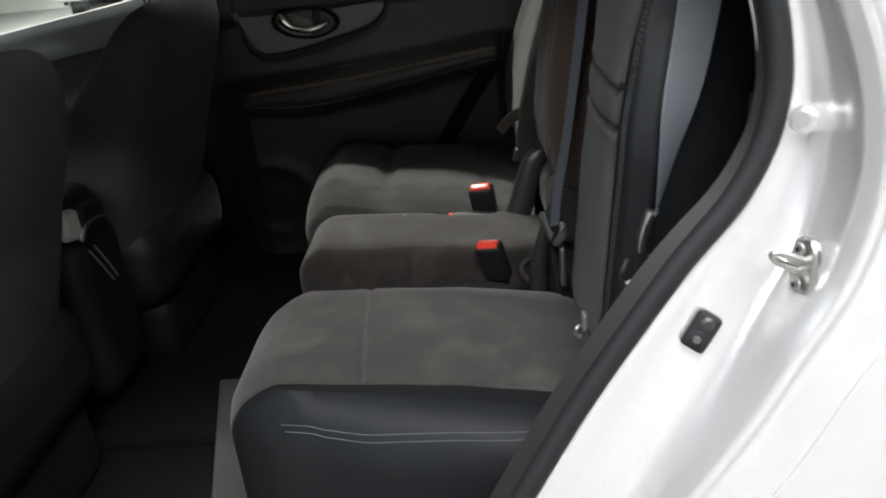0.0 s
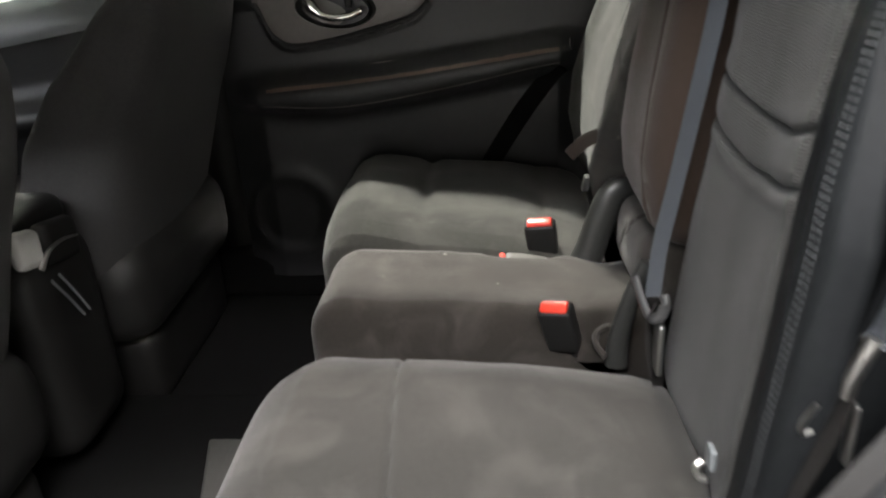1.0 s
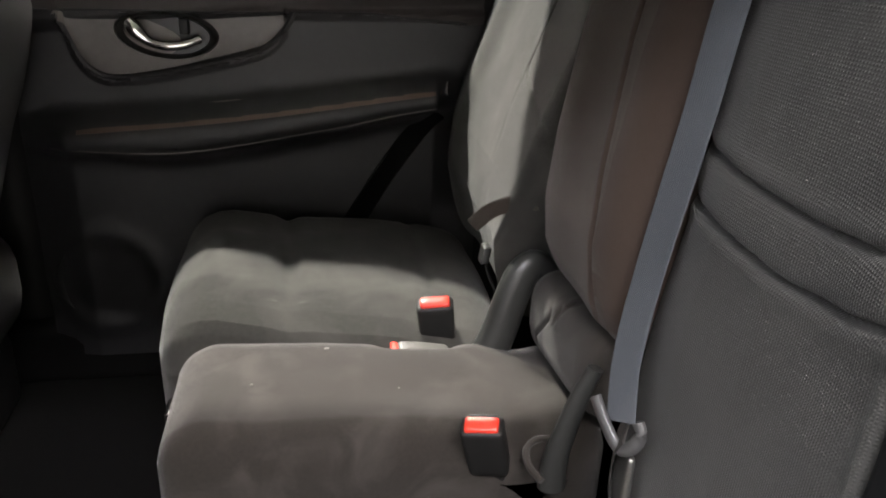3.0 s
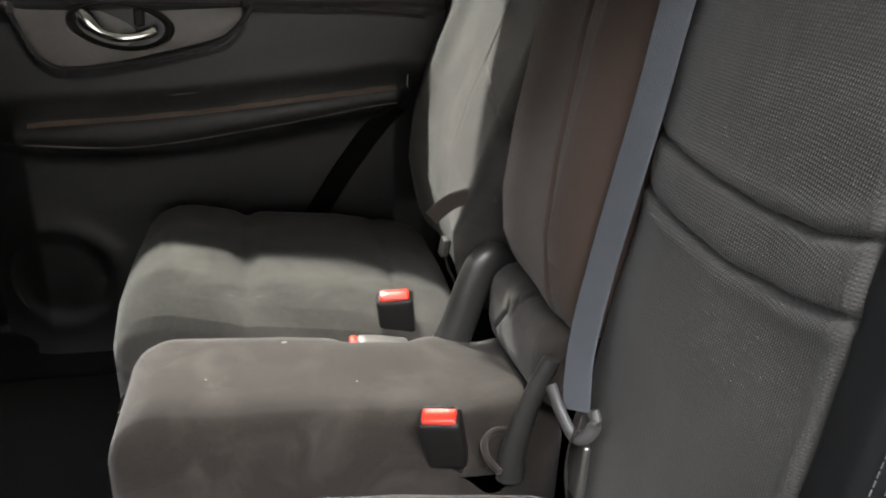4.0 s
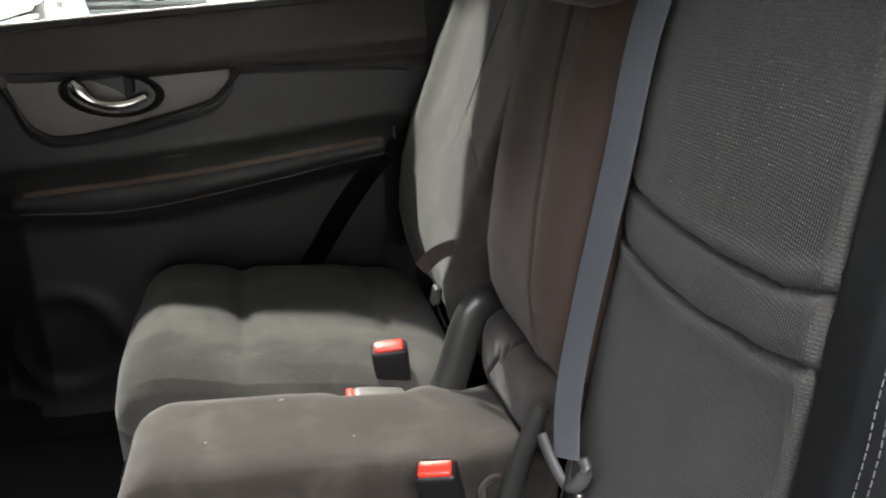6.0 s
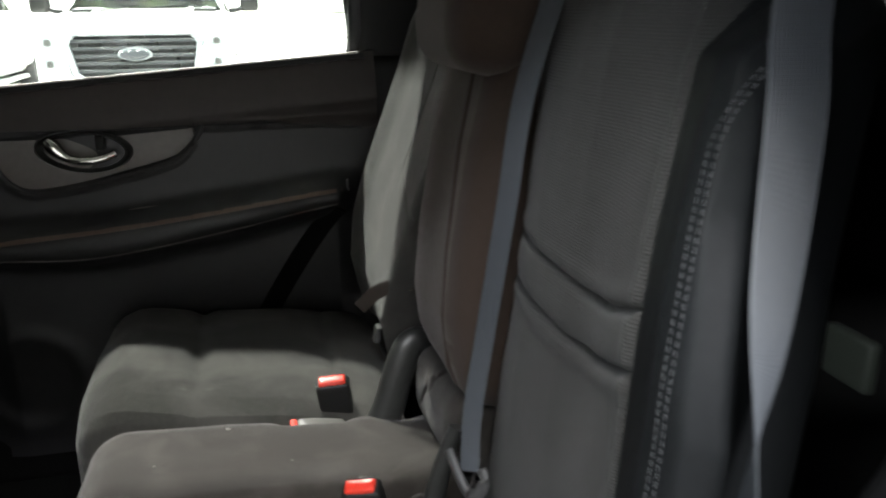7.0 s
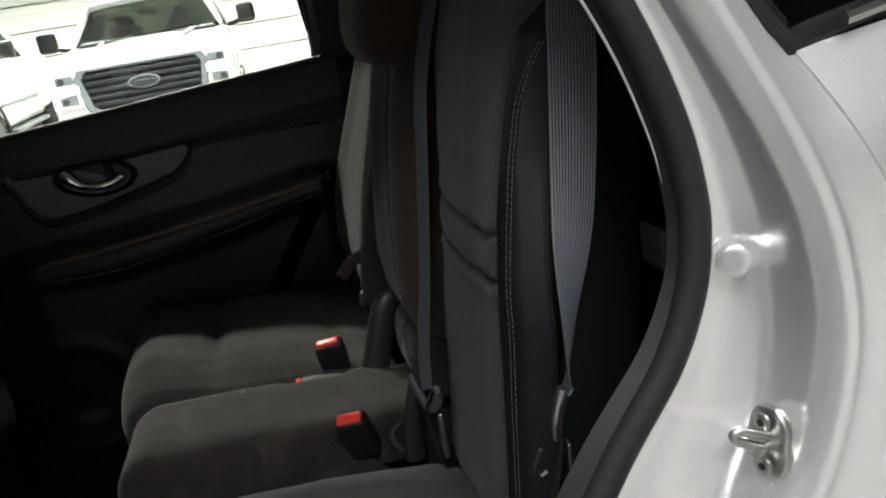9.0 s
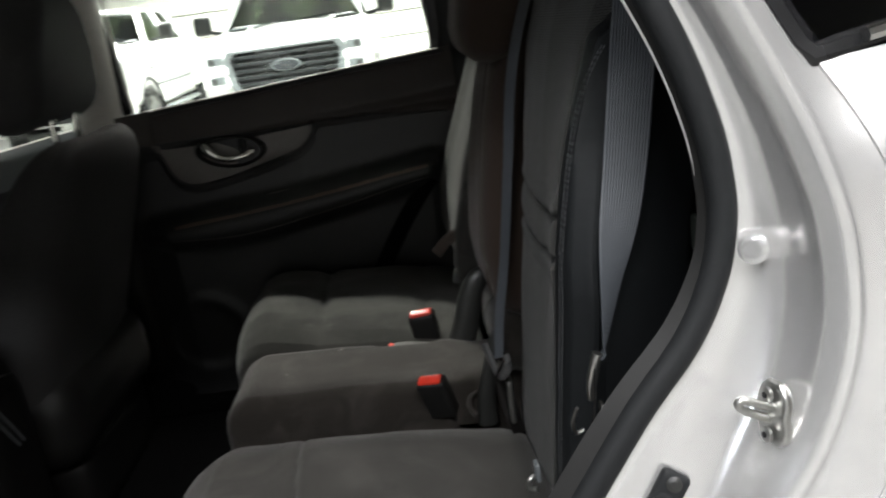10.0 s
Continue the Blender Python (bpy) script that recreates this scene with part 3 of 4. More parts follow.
# added plate: a greenish patch of light given as colour
part("lit_patch", rbox((.352, .828, 1.033), (.005, .022, .019), .004, (2, 3, 3)), LIT_PATCH, car, "grey-green plate standing in for a patch of light")

# striker
striker = part("striker_plate", rbox((0, 0, 0), (.0215, .005, .031), .004, (8, 2, 16), lambda p: Vector((p.x * max(.25, 1 - (abs(p.z) / .033) ** 2.6) ** .5 + .003, p.y - .003 * math.exp(-((p.z - .0) / .008) ** 2), p.z))), STEEL, car, "zinc plated striker plate")
SP, SN = on_jamb(.338, .941)[0], Vector((-.97, -.22, .10)).normalized()


def on_face(p, n, lift, roll):
    """A pose on a surface: local -y points out along the normal."""
    x = (-n).cross(Vector((0, 0, 1))).normalized()
    z = x.cross(-n).normalized()
    rot = Matrix((x, -n, z)).transposed()
    return Matrix.Translation(p + n * lift) @ rot.to_4x4() @ pose(0, 0, 0, 0, roll, 0)


M = on_face(SP + Vector((0, 0, .004)), SN, .006, -6) @ Matrix.Scale(.84, 4)
striker.matrix_local = M
loopbm = tube(curve([(.006, -.004, .007), (.004, -.02, .012), (.000, -.032, .016), (-.002, -.037, .013), (-.002, -.033, .007), (.000, -.02, .000), (.002, -.004, -.006)], 30), .0043, 10, up=(1, 0, 0))
part("striker_loop", loopbm, STEEL, striker, "bright steel latch loop")
for z in (.019, -.02):
    part("bolt", disc((.003, -.008, z), (0, -1, 0), .0075, .004, 18, .25), STEEL, striker)
    part("bolt_recess", disc((.003, -.0122, z), (0, -1, 0), .0035, .0007, 6, .1), BLACK, striker)

# rubber courtesy light switch
sw = part("door_switch", rbox((0, 0, 0), (.0145, .006, .0225), .006, (4, 2, 6)), RUBBER, car, "black rubber courtesy light switch")
sw.matrix_local = on_face(*on_jamb(.2495, .871), .005, 30) @ Matrix.Scale(.88, 4)
part("plunger_ring", disc((-.001, -.005, -.009), (0, -1, 0), .0095, .004, 20), RUBBER, sw)
part("plunger", disc((-.001, -.008, -.009), (0, -1, 0), .0042, .005, 16), DARKSTEEL, sw)
part("switch_dome", disc((.001, -.005, .011), (0, -1, 0), .0075, .003, 18, .5), HINGE, sw)

# painted plug
part("jamb_plug", disc(Vector((.3405, .684, 1.066)), (-.62, -.72, .2), .0122, .005, 32, .25), SILVER, car, "round silver painted plug")

# roof, headliner, floor and closing panels
part("roof_skin", rbox((-.35, 1.36, 1.60), (1.25, .62, .02), .015, (16, 12, 2), lambda p: Vector((p.x, p.y, p.z - .065 * ((p.y - 1.36) / .62) ** 2 - .05 * ((p.x + .35) / 1.25) ** 2))), SILVER, car)
part("headliner", rbox((-.35, 1.36, 1.54), (1.2, .58, .012), .01, (16, 12, 2), lambda p: Vector((p.x, p.y, p.z - .03 * ((p.y - 1.36) / .58) ** 2 - .05 * ((p.x + .35) / 1.2) ** 2))), HEADLINER, car, "pale grey fabric headliner")
for y, s in ((.765, 1), (1.955, -1)):
    part("roof_rail", tube(curve([(-1.5, y + s * .10, 1.30), (-1.1, y + s * .03, 1.46), (-.5, y, 1.535 if s > 0 else 1.55), (.2, y, 1.53 if s > 0 else 1.55), (.8, y + s * .03, 1.44)], 30), .042, 12), SILVER if s > 0 else PILLAR, car)
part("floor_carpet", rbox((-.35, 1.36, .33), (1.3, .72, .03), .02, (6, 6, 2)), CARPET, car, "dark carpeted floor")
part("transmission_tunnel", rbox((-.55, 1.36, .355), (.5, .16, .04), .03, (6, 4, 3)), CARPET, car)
part("side_sill", rbox((-.55, .66, .41), (.55, .06, .06), .03, (8, 3, 3)), SILVER, car)
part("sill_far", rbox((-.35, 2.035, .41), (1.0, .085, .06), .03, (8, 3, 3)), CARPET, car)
part("cargo_floor", rbox((.85, 1.36, .66), (.5, .62, .03), .02, (4, 4, 2)), CARPET, car)
part("tailgate", rbox((1.3, 1.36, .95), (.03, .66, .6), .03, (2, 6, 6)), PLASTIC, car)
part("near_pillar", tube(curve([(-.58, .62, .42), (-.57, .63, .8), (-.56, .66, 1.15), (-.54, .76, 1.49)], 16), .055, 12), SILVER, car, "silver centre pillar")
part("near_front_door", rbox((-1.1, .62, .78), (.46, .05, .38), .05, (6, 3, 6)), SILVER, car, "closed silver front door")
part("far_pillar", tube(curve([(-.65, 2.035, 1.08), (-.64, 2.03, 1.2), (-.615, 1.96, 1.49)], 16), .052, 12), PILLAR, car, "pale grey upper centre pillar trim")
part("far_pillar_base", tube(curve([(-.66, 2.06, .42), (-.655, 2.04, .8), (-.65, 2.035, 1.085)], 16), .053, 12), PLASTIC, car)
part("far_rear_pillar", rbox((.29, 2.03, 1.30), (.12, .02, .24), .02, (4, 2, 6), lambda p: Vector((p.x + .0 * (p.z - 1.3), p.y - .25 * max(0, p.z - 1.2), p.z))), PLASTIC, car, "black rear pillar trim")
part("far_quarter_trim", rbox((.76, 2.02, .82), (.59, .03, .36), .03, (6, 2, 4)), PLASTIC, car)
part("near_quarter_trim", rbox((.85, .84, .85), (.38, .03, .3), .03, (6, 2, 4)), PLASTIC, car)
part("far_quarter_window", rbox((.86, 2.0, 1.33), (.48, .006, .17), .005, (4, 2, 4), lambda p: Vector((p.x, p.y - .25 * (p.z - 1.2), p.z))), DARKGLASS, car)
part("rear_window", rbox((1.28, 1.36, 1.38), (.006, .6, .2), .005, (2, 4, 4)), DARKGLASS, car)
part("rear_roof", rbox((1.1, 1.36, 1.50), (.24, .6, .02), .015, (4, 6, 2)), PLASTIC, car)
part("dashboard", rbox((-1.62, 1.36, .92), (.22, .68, .2), .12, (6, 10, 6)), PLASTIC, car, "black dashboard")
part("bulkhead", rbox((-1.8, 1.36, .6), (.03, .7, .35), .02, (2, 4, 4)), PLASTIC, car)

for wx in (.88, -1.5):
    for wy, s in ((.70, -1), (2.02, 1)):
        tyre = part("wheel", disc((wx, wy - s * .1, GROUND + .335), (0, s, 0), .335, .2, 36, .12), TYRE, car, "black road wheel")
        part("rim", disc((wx, wy + s * .09, GROUND + .335), (0, s, 0), .215, .02, 30, .3), RIM, tyre)

# ---- far rear door ----
door = thing("rear_door", "closed far rear door with dark moulded trim and armrest", "car door")
ARM = ([-.62, -.51, -.232, .11, .2], [.870, .877, .899, .942, .95])
POCKET = ([-.62, -.51, -.33, -.1, .07, .2], [.826, .823, .818, .853, .886, .90])
SWEEP = ([-.6, -.52, -.50, -.487, -.47, -.45, -.42, -.325, -.201, -.17, -.15, -.132, -.12, .2], [1.2, 1.058, 1.005, .975, .958, .949, .948, .961, .991, 1.008, 1.03, 1.056, 1.06, 1.06])


def smooth(table):
    line = curve([(x, 0, z) for x, z in zip(*table)], 90)
    return [p.x for p in line], [p.z for p in line]


ARM, POCKET, SWEEP = smooth(ARM), smooth(POCKET), smooth(SWEEP)


def sill_z(x):
    return 1.131 + .074 * (x + .552)


def door_y(x, z):
    y = 1.965
    arm, pocket = lerp(x, *ARM), lerp(x, *POCKET)
    top = sill_z(x)
    y += .034 * max(0.0, (z - (top - .085)) / .085) ** 1.3 - .012 * max(0.0, min(1.0, (z - (top - .11)) / .025))
    s = (z - arm) / .02
    out = .055 / (1 + math.exp(max(-30, min(30, s * 2.6))))
    q = (z - pocket) / .008
    keep = 1 / (1 + math.exp(max(-30, min(30, -q))))
    fade = min(1, max(0, (x + .6) / .08)) * min(1, max(0, (.17 - x) / .06))
    y -= out * (keep + (1 - keep) * .35) * fade
    sw_ = lerp(x, *SWEEP)
    if x > -.52:
        d = z - sw_
        y += .010 / (1 + math.exp(max(-30, min(30, -d / .004))))
        y -= .006 * math.exp(-((d + .004) / .006) ** 2)
    if z < pocket - .02:
        y -= .006 * math.exp(-(((x + .488) ** 2 + (z - .577) ** 2) ** .5 - .095) ** 2 / .0004)
    return y


def door_pt(u, v):
    x = -.60 + .80 * u
    z = .42 + (sill_z(x) - .42) * v
    return Vector((x, door_y(x, z), z))


def insert_pt(u, v):
    x = -.5185 + .388 * u
    z0 = lerp(x, *SWEEP) + .001
    z = z0 + (1.0555 - z0) * v
    return Vector((x, door_y(x, 1.04) - .002 - .003 * math.sin(math.pi * v), z))


upper = lambda c: c.z > 1.058 - .09 * max(0.0, c.x)
part("trim_panel", sheet(door_pt, 160, 170, lambda c: not upper(c), .004), TRIM, door, "black moulded door trim")
part("upper_trim", sheet(door_pt, 160, 170, upper, .004), TRIM_SOFT, door, "soft brown-black upper trim")
part("trim_insert", sheet(insert_pt, 60, 12, None, .003), TRIM_SATIN, door, "satin grey insert")
# sheen, streak and glint of the armrest, laid on as coloured strips
part("armrest_sheen", sheet(lambda u, v: Vector((-.5 + .62 * u, door_y(-.5 + .62 * u, lerp(-.5 + .62 * u, *ARM) - .016 + .024 * v) - .0045, lerp(-.5 + .62 * u, *ARM) - .016 + .024 * v)), 50, 10, None, .001), ARM_SHEEN, door, "brown sheen painted along the armrest edge")
part("armrest_streak", tube([Vector((x, door_y(x, lerp(x, *ARM) + .004) - .0055, lerp(x, *ARM) + .004)) for x in (-.45 + .56 * i / 40 for i in range(41))], .0008, 6), ARM_SHEEN, door, "thin brown highlight line along the armrest")
part("armrest_glint", tube([Vector((x, door_y(x, lerp(x, *ARM) + .012) - .004, lerp(x, *ARM) + .012)) for x in (-.294 + .077 * i / 10 for i in range(11))], lambda s: .0008 + .0016 * math.sin(math.pi * s), 6), TRIM_SATIN, door, "pale short painted glint above the armrest")
part("window_ledge", sheet(lambda u, v: Vector((-.6 + .78 * u, 1.986 + .08 * v, sill_z(-.6 + .78 * u) - .001 - .035 * v)), 40, 4, thick=.01), TRIM, door)
part("sill_seal", tube([Vector((-.58 + .75 * i / 20, 1.99, sill_z(-.58 + .75 * i / 20))) for i in range(21)], .0028, 8), PILLAR, door, "pale window channel seal")
part("pocket_line", tube([Vector((x, door_y(x, lerp(x, *POCKET) + .016) - .0012, lerp(x, *POCKET) + .010)) for x in (-.55 + .66 * i / 30 for i in range(31))], .0015, 6), TRIM_SATIN, door)
part("armrest_stitch", stitches([Vector((x, door_y(x, lerp(x, *ARM) - .002) - .001, lerp(x, *ARM) - .002)) for x in (-.4 + .5 * i / 30 for i in range(31))], .008, .005, .0008), SEAM, door)
part("insert_border", tube(curve([(x, door_y(x, lerp(x, *SWEEP)) - .003, lerp(x, *SWEEP)) for x in (-.518, -.503, -.487, -.468, -.45, -.42, -.37, -.325, -.26, -.201, -.17, -.15, -.132)] , 60), .0055, 8), TRIM, door)
part("belt_crease", tube([Vector((x, door_y(x, 1.058) - .002, 1.058 - .09 * max(0, x))) for x in (-.59 + .755 * i / 60 for i in range(61))], .0034, 8), TRIM, door)
part("rear_gap", band([Vector((x, door_y(x, z) - .004, z)) for x, z in ((-.055 + .165 * k / 24, .65 + .245 * k / 24 + .012 * math.sin(math.pi * k / 24)) for k in range(25))], lambda s: (.83, 0, -.56), .040, .006), CARPET, door, "dark joint along the door's rear edge")
part("insert_top_edge", tube([Vector((x, door_y(x, 1.056) - .0005, 1.0565)) for x in (-.52 + .4 * i / 20 for i in range(21))], .003, 8), TRIM, door)
part("door_glass", sheet(lambda u, v: Vector((-.59 + .78 * u, 2.055 - .085 * v, 1.12 + .37 * v)), 4, 4, thick=.004), GLASS, door).visible_shadow = False
part("window_frame", tube(curve([(-.588, 2.05, 1.13), (-.588, 2.03, 1.25), (-.575, 1.98, 1.48), (-.4, 1.955, 1.535), (0, 1.955, 1.54), (.12, 1.97, 1.48), (.165, 2.03, 1.25), (.165, 2.05, 1.17)], 40), .014, 8), BLACK, door)
# highlight along the window seal, modelled as a pale rod
part("channel_highlight", tube(curve([(-.568, 2.032, 1.13), (-.568, 2.012, 1.25), (-.556, 1.965, 1.47)], 20), .0035, 8), PALE, door, "pale painted highlight along the glass channel")
# unseen from inside; added to block lamp light below the trim panel
part("outer_skin", rbox((-.2, 2.10, .74), (.39, .02, .36), .02, (4, 2, 4), lambda p: Vector((p.x, p.y, p.z + .07 * (p.x + .2)))), SILVER, door, "silver outer skin")
part("window_post", rbox((.185, 2.035, 1.29), (.03, .012, .16), .01, (2, 2, 6), lambda p: Vector((p.x, p.y - .22 * (p.z - 1.15), p.z))), BLACK, door)
# handle in its oval bezel
HC = Vector((-.345, 1.962, 1.019))
oval = lambda s, y, k=1.0: [HC + Vector((.079 * s * math.cos(a) * (1 + .08 * math.sin(a)), y, .037 * s * math.sin(a) * k + .006 * math.cos(a) * -1)) for a in (2 * math.pi * i / 48 for i in range(48))]
bezel = part("handle_bezel", loft([oval(1.06, .012), oval(1.06, -.004), oval(1.0, -.012), oval(.93, -.008), oval(.86, .004)], False), HINGE, door, "dark oval handle bezel")
part("handle_cup", loft([oval(.88, .004), oval(.8, .012), oval(.5, .013)]), BLACK, bezel)
lever = tube(curve([HC + Vector(p) for p in ((-.058, -.014, .024), (-.045, -.018, .008), (-.025, -.022, -.008), (0, -.024, -.014), (.03, -.022, -.012), (.055, -.014, -.004))], 30), lambda s: .0075 + .007 * math.exp(-((s - .15) / .16) ** 2), 12, up=(0, 1, 0))
part("door_lever", lever, CHROME, bezel, "curved chrome pull lever")
part("lock_tab", rbox(HC + Vector((.03, -.008, .016)), (.008, .006, .014), .004, (2, 2, 3)), PLASTIC, bezel)
part("speaker_ring", loft([[Vector((-.488 + r * math.cos(a), y, .577 + r * math.sin(a))) for a in (2 * math.pi * i / 40 for i in range(40))] for r, y in ((.10, 1.966), (.10, 1.952), (.09, 1.945), (.08, 1.952))], False), TRIM, door)
part("speaker_grille", disc((-.488, 1.957, .577), (0, -1, 0), .084, .006, 36), PLASTIC, door)
part("lock_pin", tube([Vector((.132, 1.932, .925)), Vector((.132, 1.931, .94)), Vector((.132, 1.931, .948))], .0045, 8), CHROME, door, "small chrome stud")

front_door = thing("front_door", "closed far front door with pale sill and window", "car door")
part("trim_panel", sheet(lambda u, v: Vector((-1.55 + .86 * u, 1.965 + .05 * max(0, (v - .93) / .07) ** 2 - .05 * math.exp(-((v - .62) / .06) ** 2), .42 + (.562 + .129 * u) * v)), 40, 60, thick=.004), TRIM, front_door)
part("door_glass", sheet(lambda u, v: Vector((-1.5 + .8 * u, 2.055 - .085 * v, .98 + .5 * v)), 4, 4, thick=.004), GLASS, front_door).visible_shadow = False
# unseen as well, blocks light under the front trim
part("outer_skin", rbox((-1.1, 2.10, .66), (.45, .02, .3), .02, (4, 2, 4), lambda p: Vector((p.x, p.y, p.z + .12 * (p.x + 1.1) * (p.z > .6)))), SILVER, front_door, "silver outer skin")
# paler band over the black trim: light on the door put into colour
part("upper_trim", sheet(lambda u, v: Vector((-1.55 + .86 * u, 1.955 + .045 * v ** 2, .90 + .129 * u + .085 * v)), 30, 8, thick=.004), MIDGREY, front_door, "upper door trim, greyed to stand for light on it")
part("sill_seal", tube([Vector((-1.5 + .8 * i / 20, 2.03, .99 + .12 * i / 20)) for i in range(21)], .007, 8), PILLAR, front_door)
# ---- rear seats ----
def cushion_near(p):
    top = max(0.0, (p.z - .58) / .1)
    x, y = p.x, p.y
    slope = lerp(x, [-.32, -.25, 0, .2], [-.012, .012, .0, -.02])
    z = p.z + top * slope
    if p.z > .62:
        z += .012 * math.exp(-((y - 1.02) / .14) ** 2) * math.exp(-((x + .05) / .2) ** 2)
        z += groove(x + .135 + .07 * (y - 1.0), .0045, .006) * (1 if .852 < y < 1.19 else 0)
        z += groove(y - .846, .004, .005)
        z += .010 * math.exp(-((y - .80) / .03) ** 2)
        z += .0015 * noise.noise(Vector((x * 18, y * 18, 0)))
    drop = max(0.0, min(1.0, (p.z - .47) / .18))
    z -= drop * min(.085, .040 * max(0.0, (y - 1.08) / .1) ** 2)
    near = max(0.0, min(1.0, (1.0 - y) / .15))
    front = max(0.0, min(1.0, (-.1 - x) / .15))
    x2 = x + front * (.06 * (max(0, y - 1.05) / .2) ** 2 + .07 * (max(0, .92 - y) / .16) ** 2)
    return Vector((x2, y - lerp(y, [.78, .85], [.15, .04]) * (x + .06) * near, z))


seat_near = thing("rear_seat", "grey suede and woven outboard rear seat with black leatherette bolsters", "car seat", "rear seats")
is_edge = lambda c: c.y < .850 - .04 * (c.x + .06)
part("cushion_top", rbox((-.06, 1.012, .585), (.265, .262, .115), .055, (110, 96, 8), cushion_near, lambda c: not is_edge(c)), SUEDE, seat_near)
part("cushion_edge", rbox((-.06, 1.012, .585), (.265, .262, .115), .055, (64, 66, 8), cushion_near, is_edge), LEATHER, seat_near, "charcoal leatherette side panel")
EDGE_LINE = ([-.296, -.272, -.24, -.128, -.06, .0, .05, .1, .16], [.90, .72, .62, .68, .78, .87, .96, 1.08, 1.2])


def edge_row(x, lower):
    """A point of the double stitching on the rounded side of the near cushion."""
    a = lerp(x, *EDGE_LINE) - lower
    return cushion_near(Vector((x, .805 - .0552 * math.cos(a), .645 + .0552 * math.sin(a))))


for lower in (0.0, .15):
    part("stitching", tube(curve([edge_row(-.285 + .44 * i / 14, lower) for i in range(15)], 60), .0007, 5), THREAD, seat_near)


def cushion_mid(p):
    top = max(0.0, (p.z - .60) / .1)
    x, y = p.x, p.y
    z = p.z + top * lerp(x, [-.29, -.24, -.1, .1, .18], [-.006, .006, .0, -.012, -.014])
    if p.z > .64:
        z += .0012 * noise.noise(Vector((x * 20, y * 20, 3))) + .003 * noise.noise(Vector((x * 9, y * 11, 5)))
        z += groove(y - 1.262, .004, .0022) - .010 * max(0.0, (1.262 - y) / .03) ** 1.5
        z -= .026 * math.exp(-((x - .018) / .052) ** 4) * math.exp(-((y - 1.462) / .026) ** 2)
        z -= .035 * math.exp(-(((x - .125) / .028) ** 2 + ((y - 1.235) / .028) ** 2))
        z -= .012 * math.exp(-(((x - .15) / .03) ** 2 + ((y - 1.44) / .02) ** 2))
    return Vector((x, y, z))


seat_mid = thing("rear_seat", "narrow worn grey-brown suede centre seat with buckle pits", "car seat", "rear seats")
part("cushion_top", rbox((-.037, 1.345, .60), (.25, .115, .112), .036, (60, 40, 8), cushion_mid), SUEDE_BROWN, seat_mid)
part("pit_lip", tube(curve([(.150, 1.252, .676), (.128, 1.252, .676), (.113, 1.238, .674), (.111, 1.217, .669), (.120, 1.196, .664)], 16), .0042, 8), SUEDE_BROWN, seat_mid)
for k, (x, y, r) in enumerate(((-.102, 1.418, .0016), (-.02, 1.33, .0007), (-.19, 1.34, .0008))):
    zc = cushion_mid(Vector((x, y, .712))).z
    part("lint_speck", rbox((x, y, zc), (r * 1.8, r, .0009), .0006, (2, 2, 2), lambda p: Vector((p.x + .5 * (p.y - y), p.y, p.z))), TRIM_SATIN, seat_mid, "pale lint speck")
part("front_latch", rbox((-.292, 1.40, .635), (.008, .02, .02), .005, (2, 3, 3)), CHROME, seat_mid, "small chrome latch")


def cushion_far(p):
    top = max(0.0, (p.z - .60) / .1)
    x, y = p.x, p.y
    z = p.z + top * lerp(x, [-.34, -.32, -.29, -.25, -.21, -.16, -.08, 0, .15], [-.01, .004, .014, .016, .011, .003, -.001, -.006, -.03])
    if p.z > .64:
        z += groove(x + .155 + .02 * (y - 1.7), .016, .009) * (1 if 1.55 < y else .4)
        z += groove(y - 1.508, .005, .006) - .022 * max(0.0, (1.6 - y) / .1) ** 1.5
        z += groove(x - .06, .01, .004) * (1 if y > 1.56 else 0)
        z += .01 * math.exp(-((y - 1.7) / .1) ** 2)
        z += .0018 * noise.noise(Vector((x * 16, y * 16, 7)))
    return Vector((x, y - .13 * (x + .05) * max(0.0, min(1.0, (1.62 - y) / .09)), z))


seat_far = thing("rear_seat", "grey suede far rear seat with puckered cushion and pull strap", "car seat", "rear seats")
far_side = lambda c: c.y < 1.508 - .13 * (c.x + .05)
part("cushion_top", rbox((-.085, 1.70, .60), (.25, .232, .115), .06, (90, 120, 8), cushion_far, lambda c: not far_side(c)), SUEDE, seat_far)
part("cushion_side", rbox((-.085, 1.70, .60), (.25, .232, .115), .06, (90, 120, 8), cushion_far, far_side), SUEDE, seat_far, "worn brown-grey side strip of the cushion")


# backrests
SEAM_UP = ([.78, .86, .93, .993, 1.08, 1.2], [1.085, 1.065, 1.042, 1.034, 1.038, 1.05])
SEAM_LOW = ([.78, .863, .943, 1.006, 1.068, 1.2], [1.036, 1.018, .994, .985, .989, 1.0])


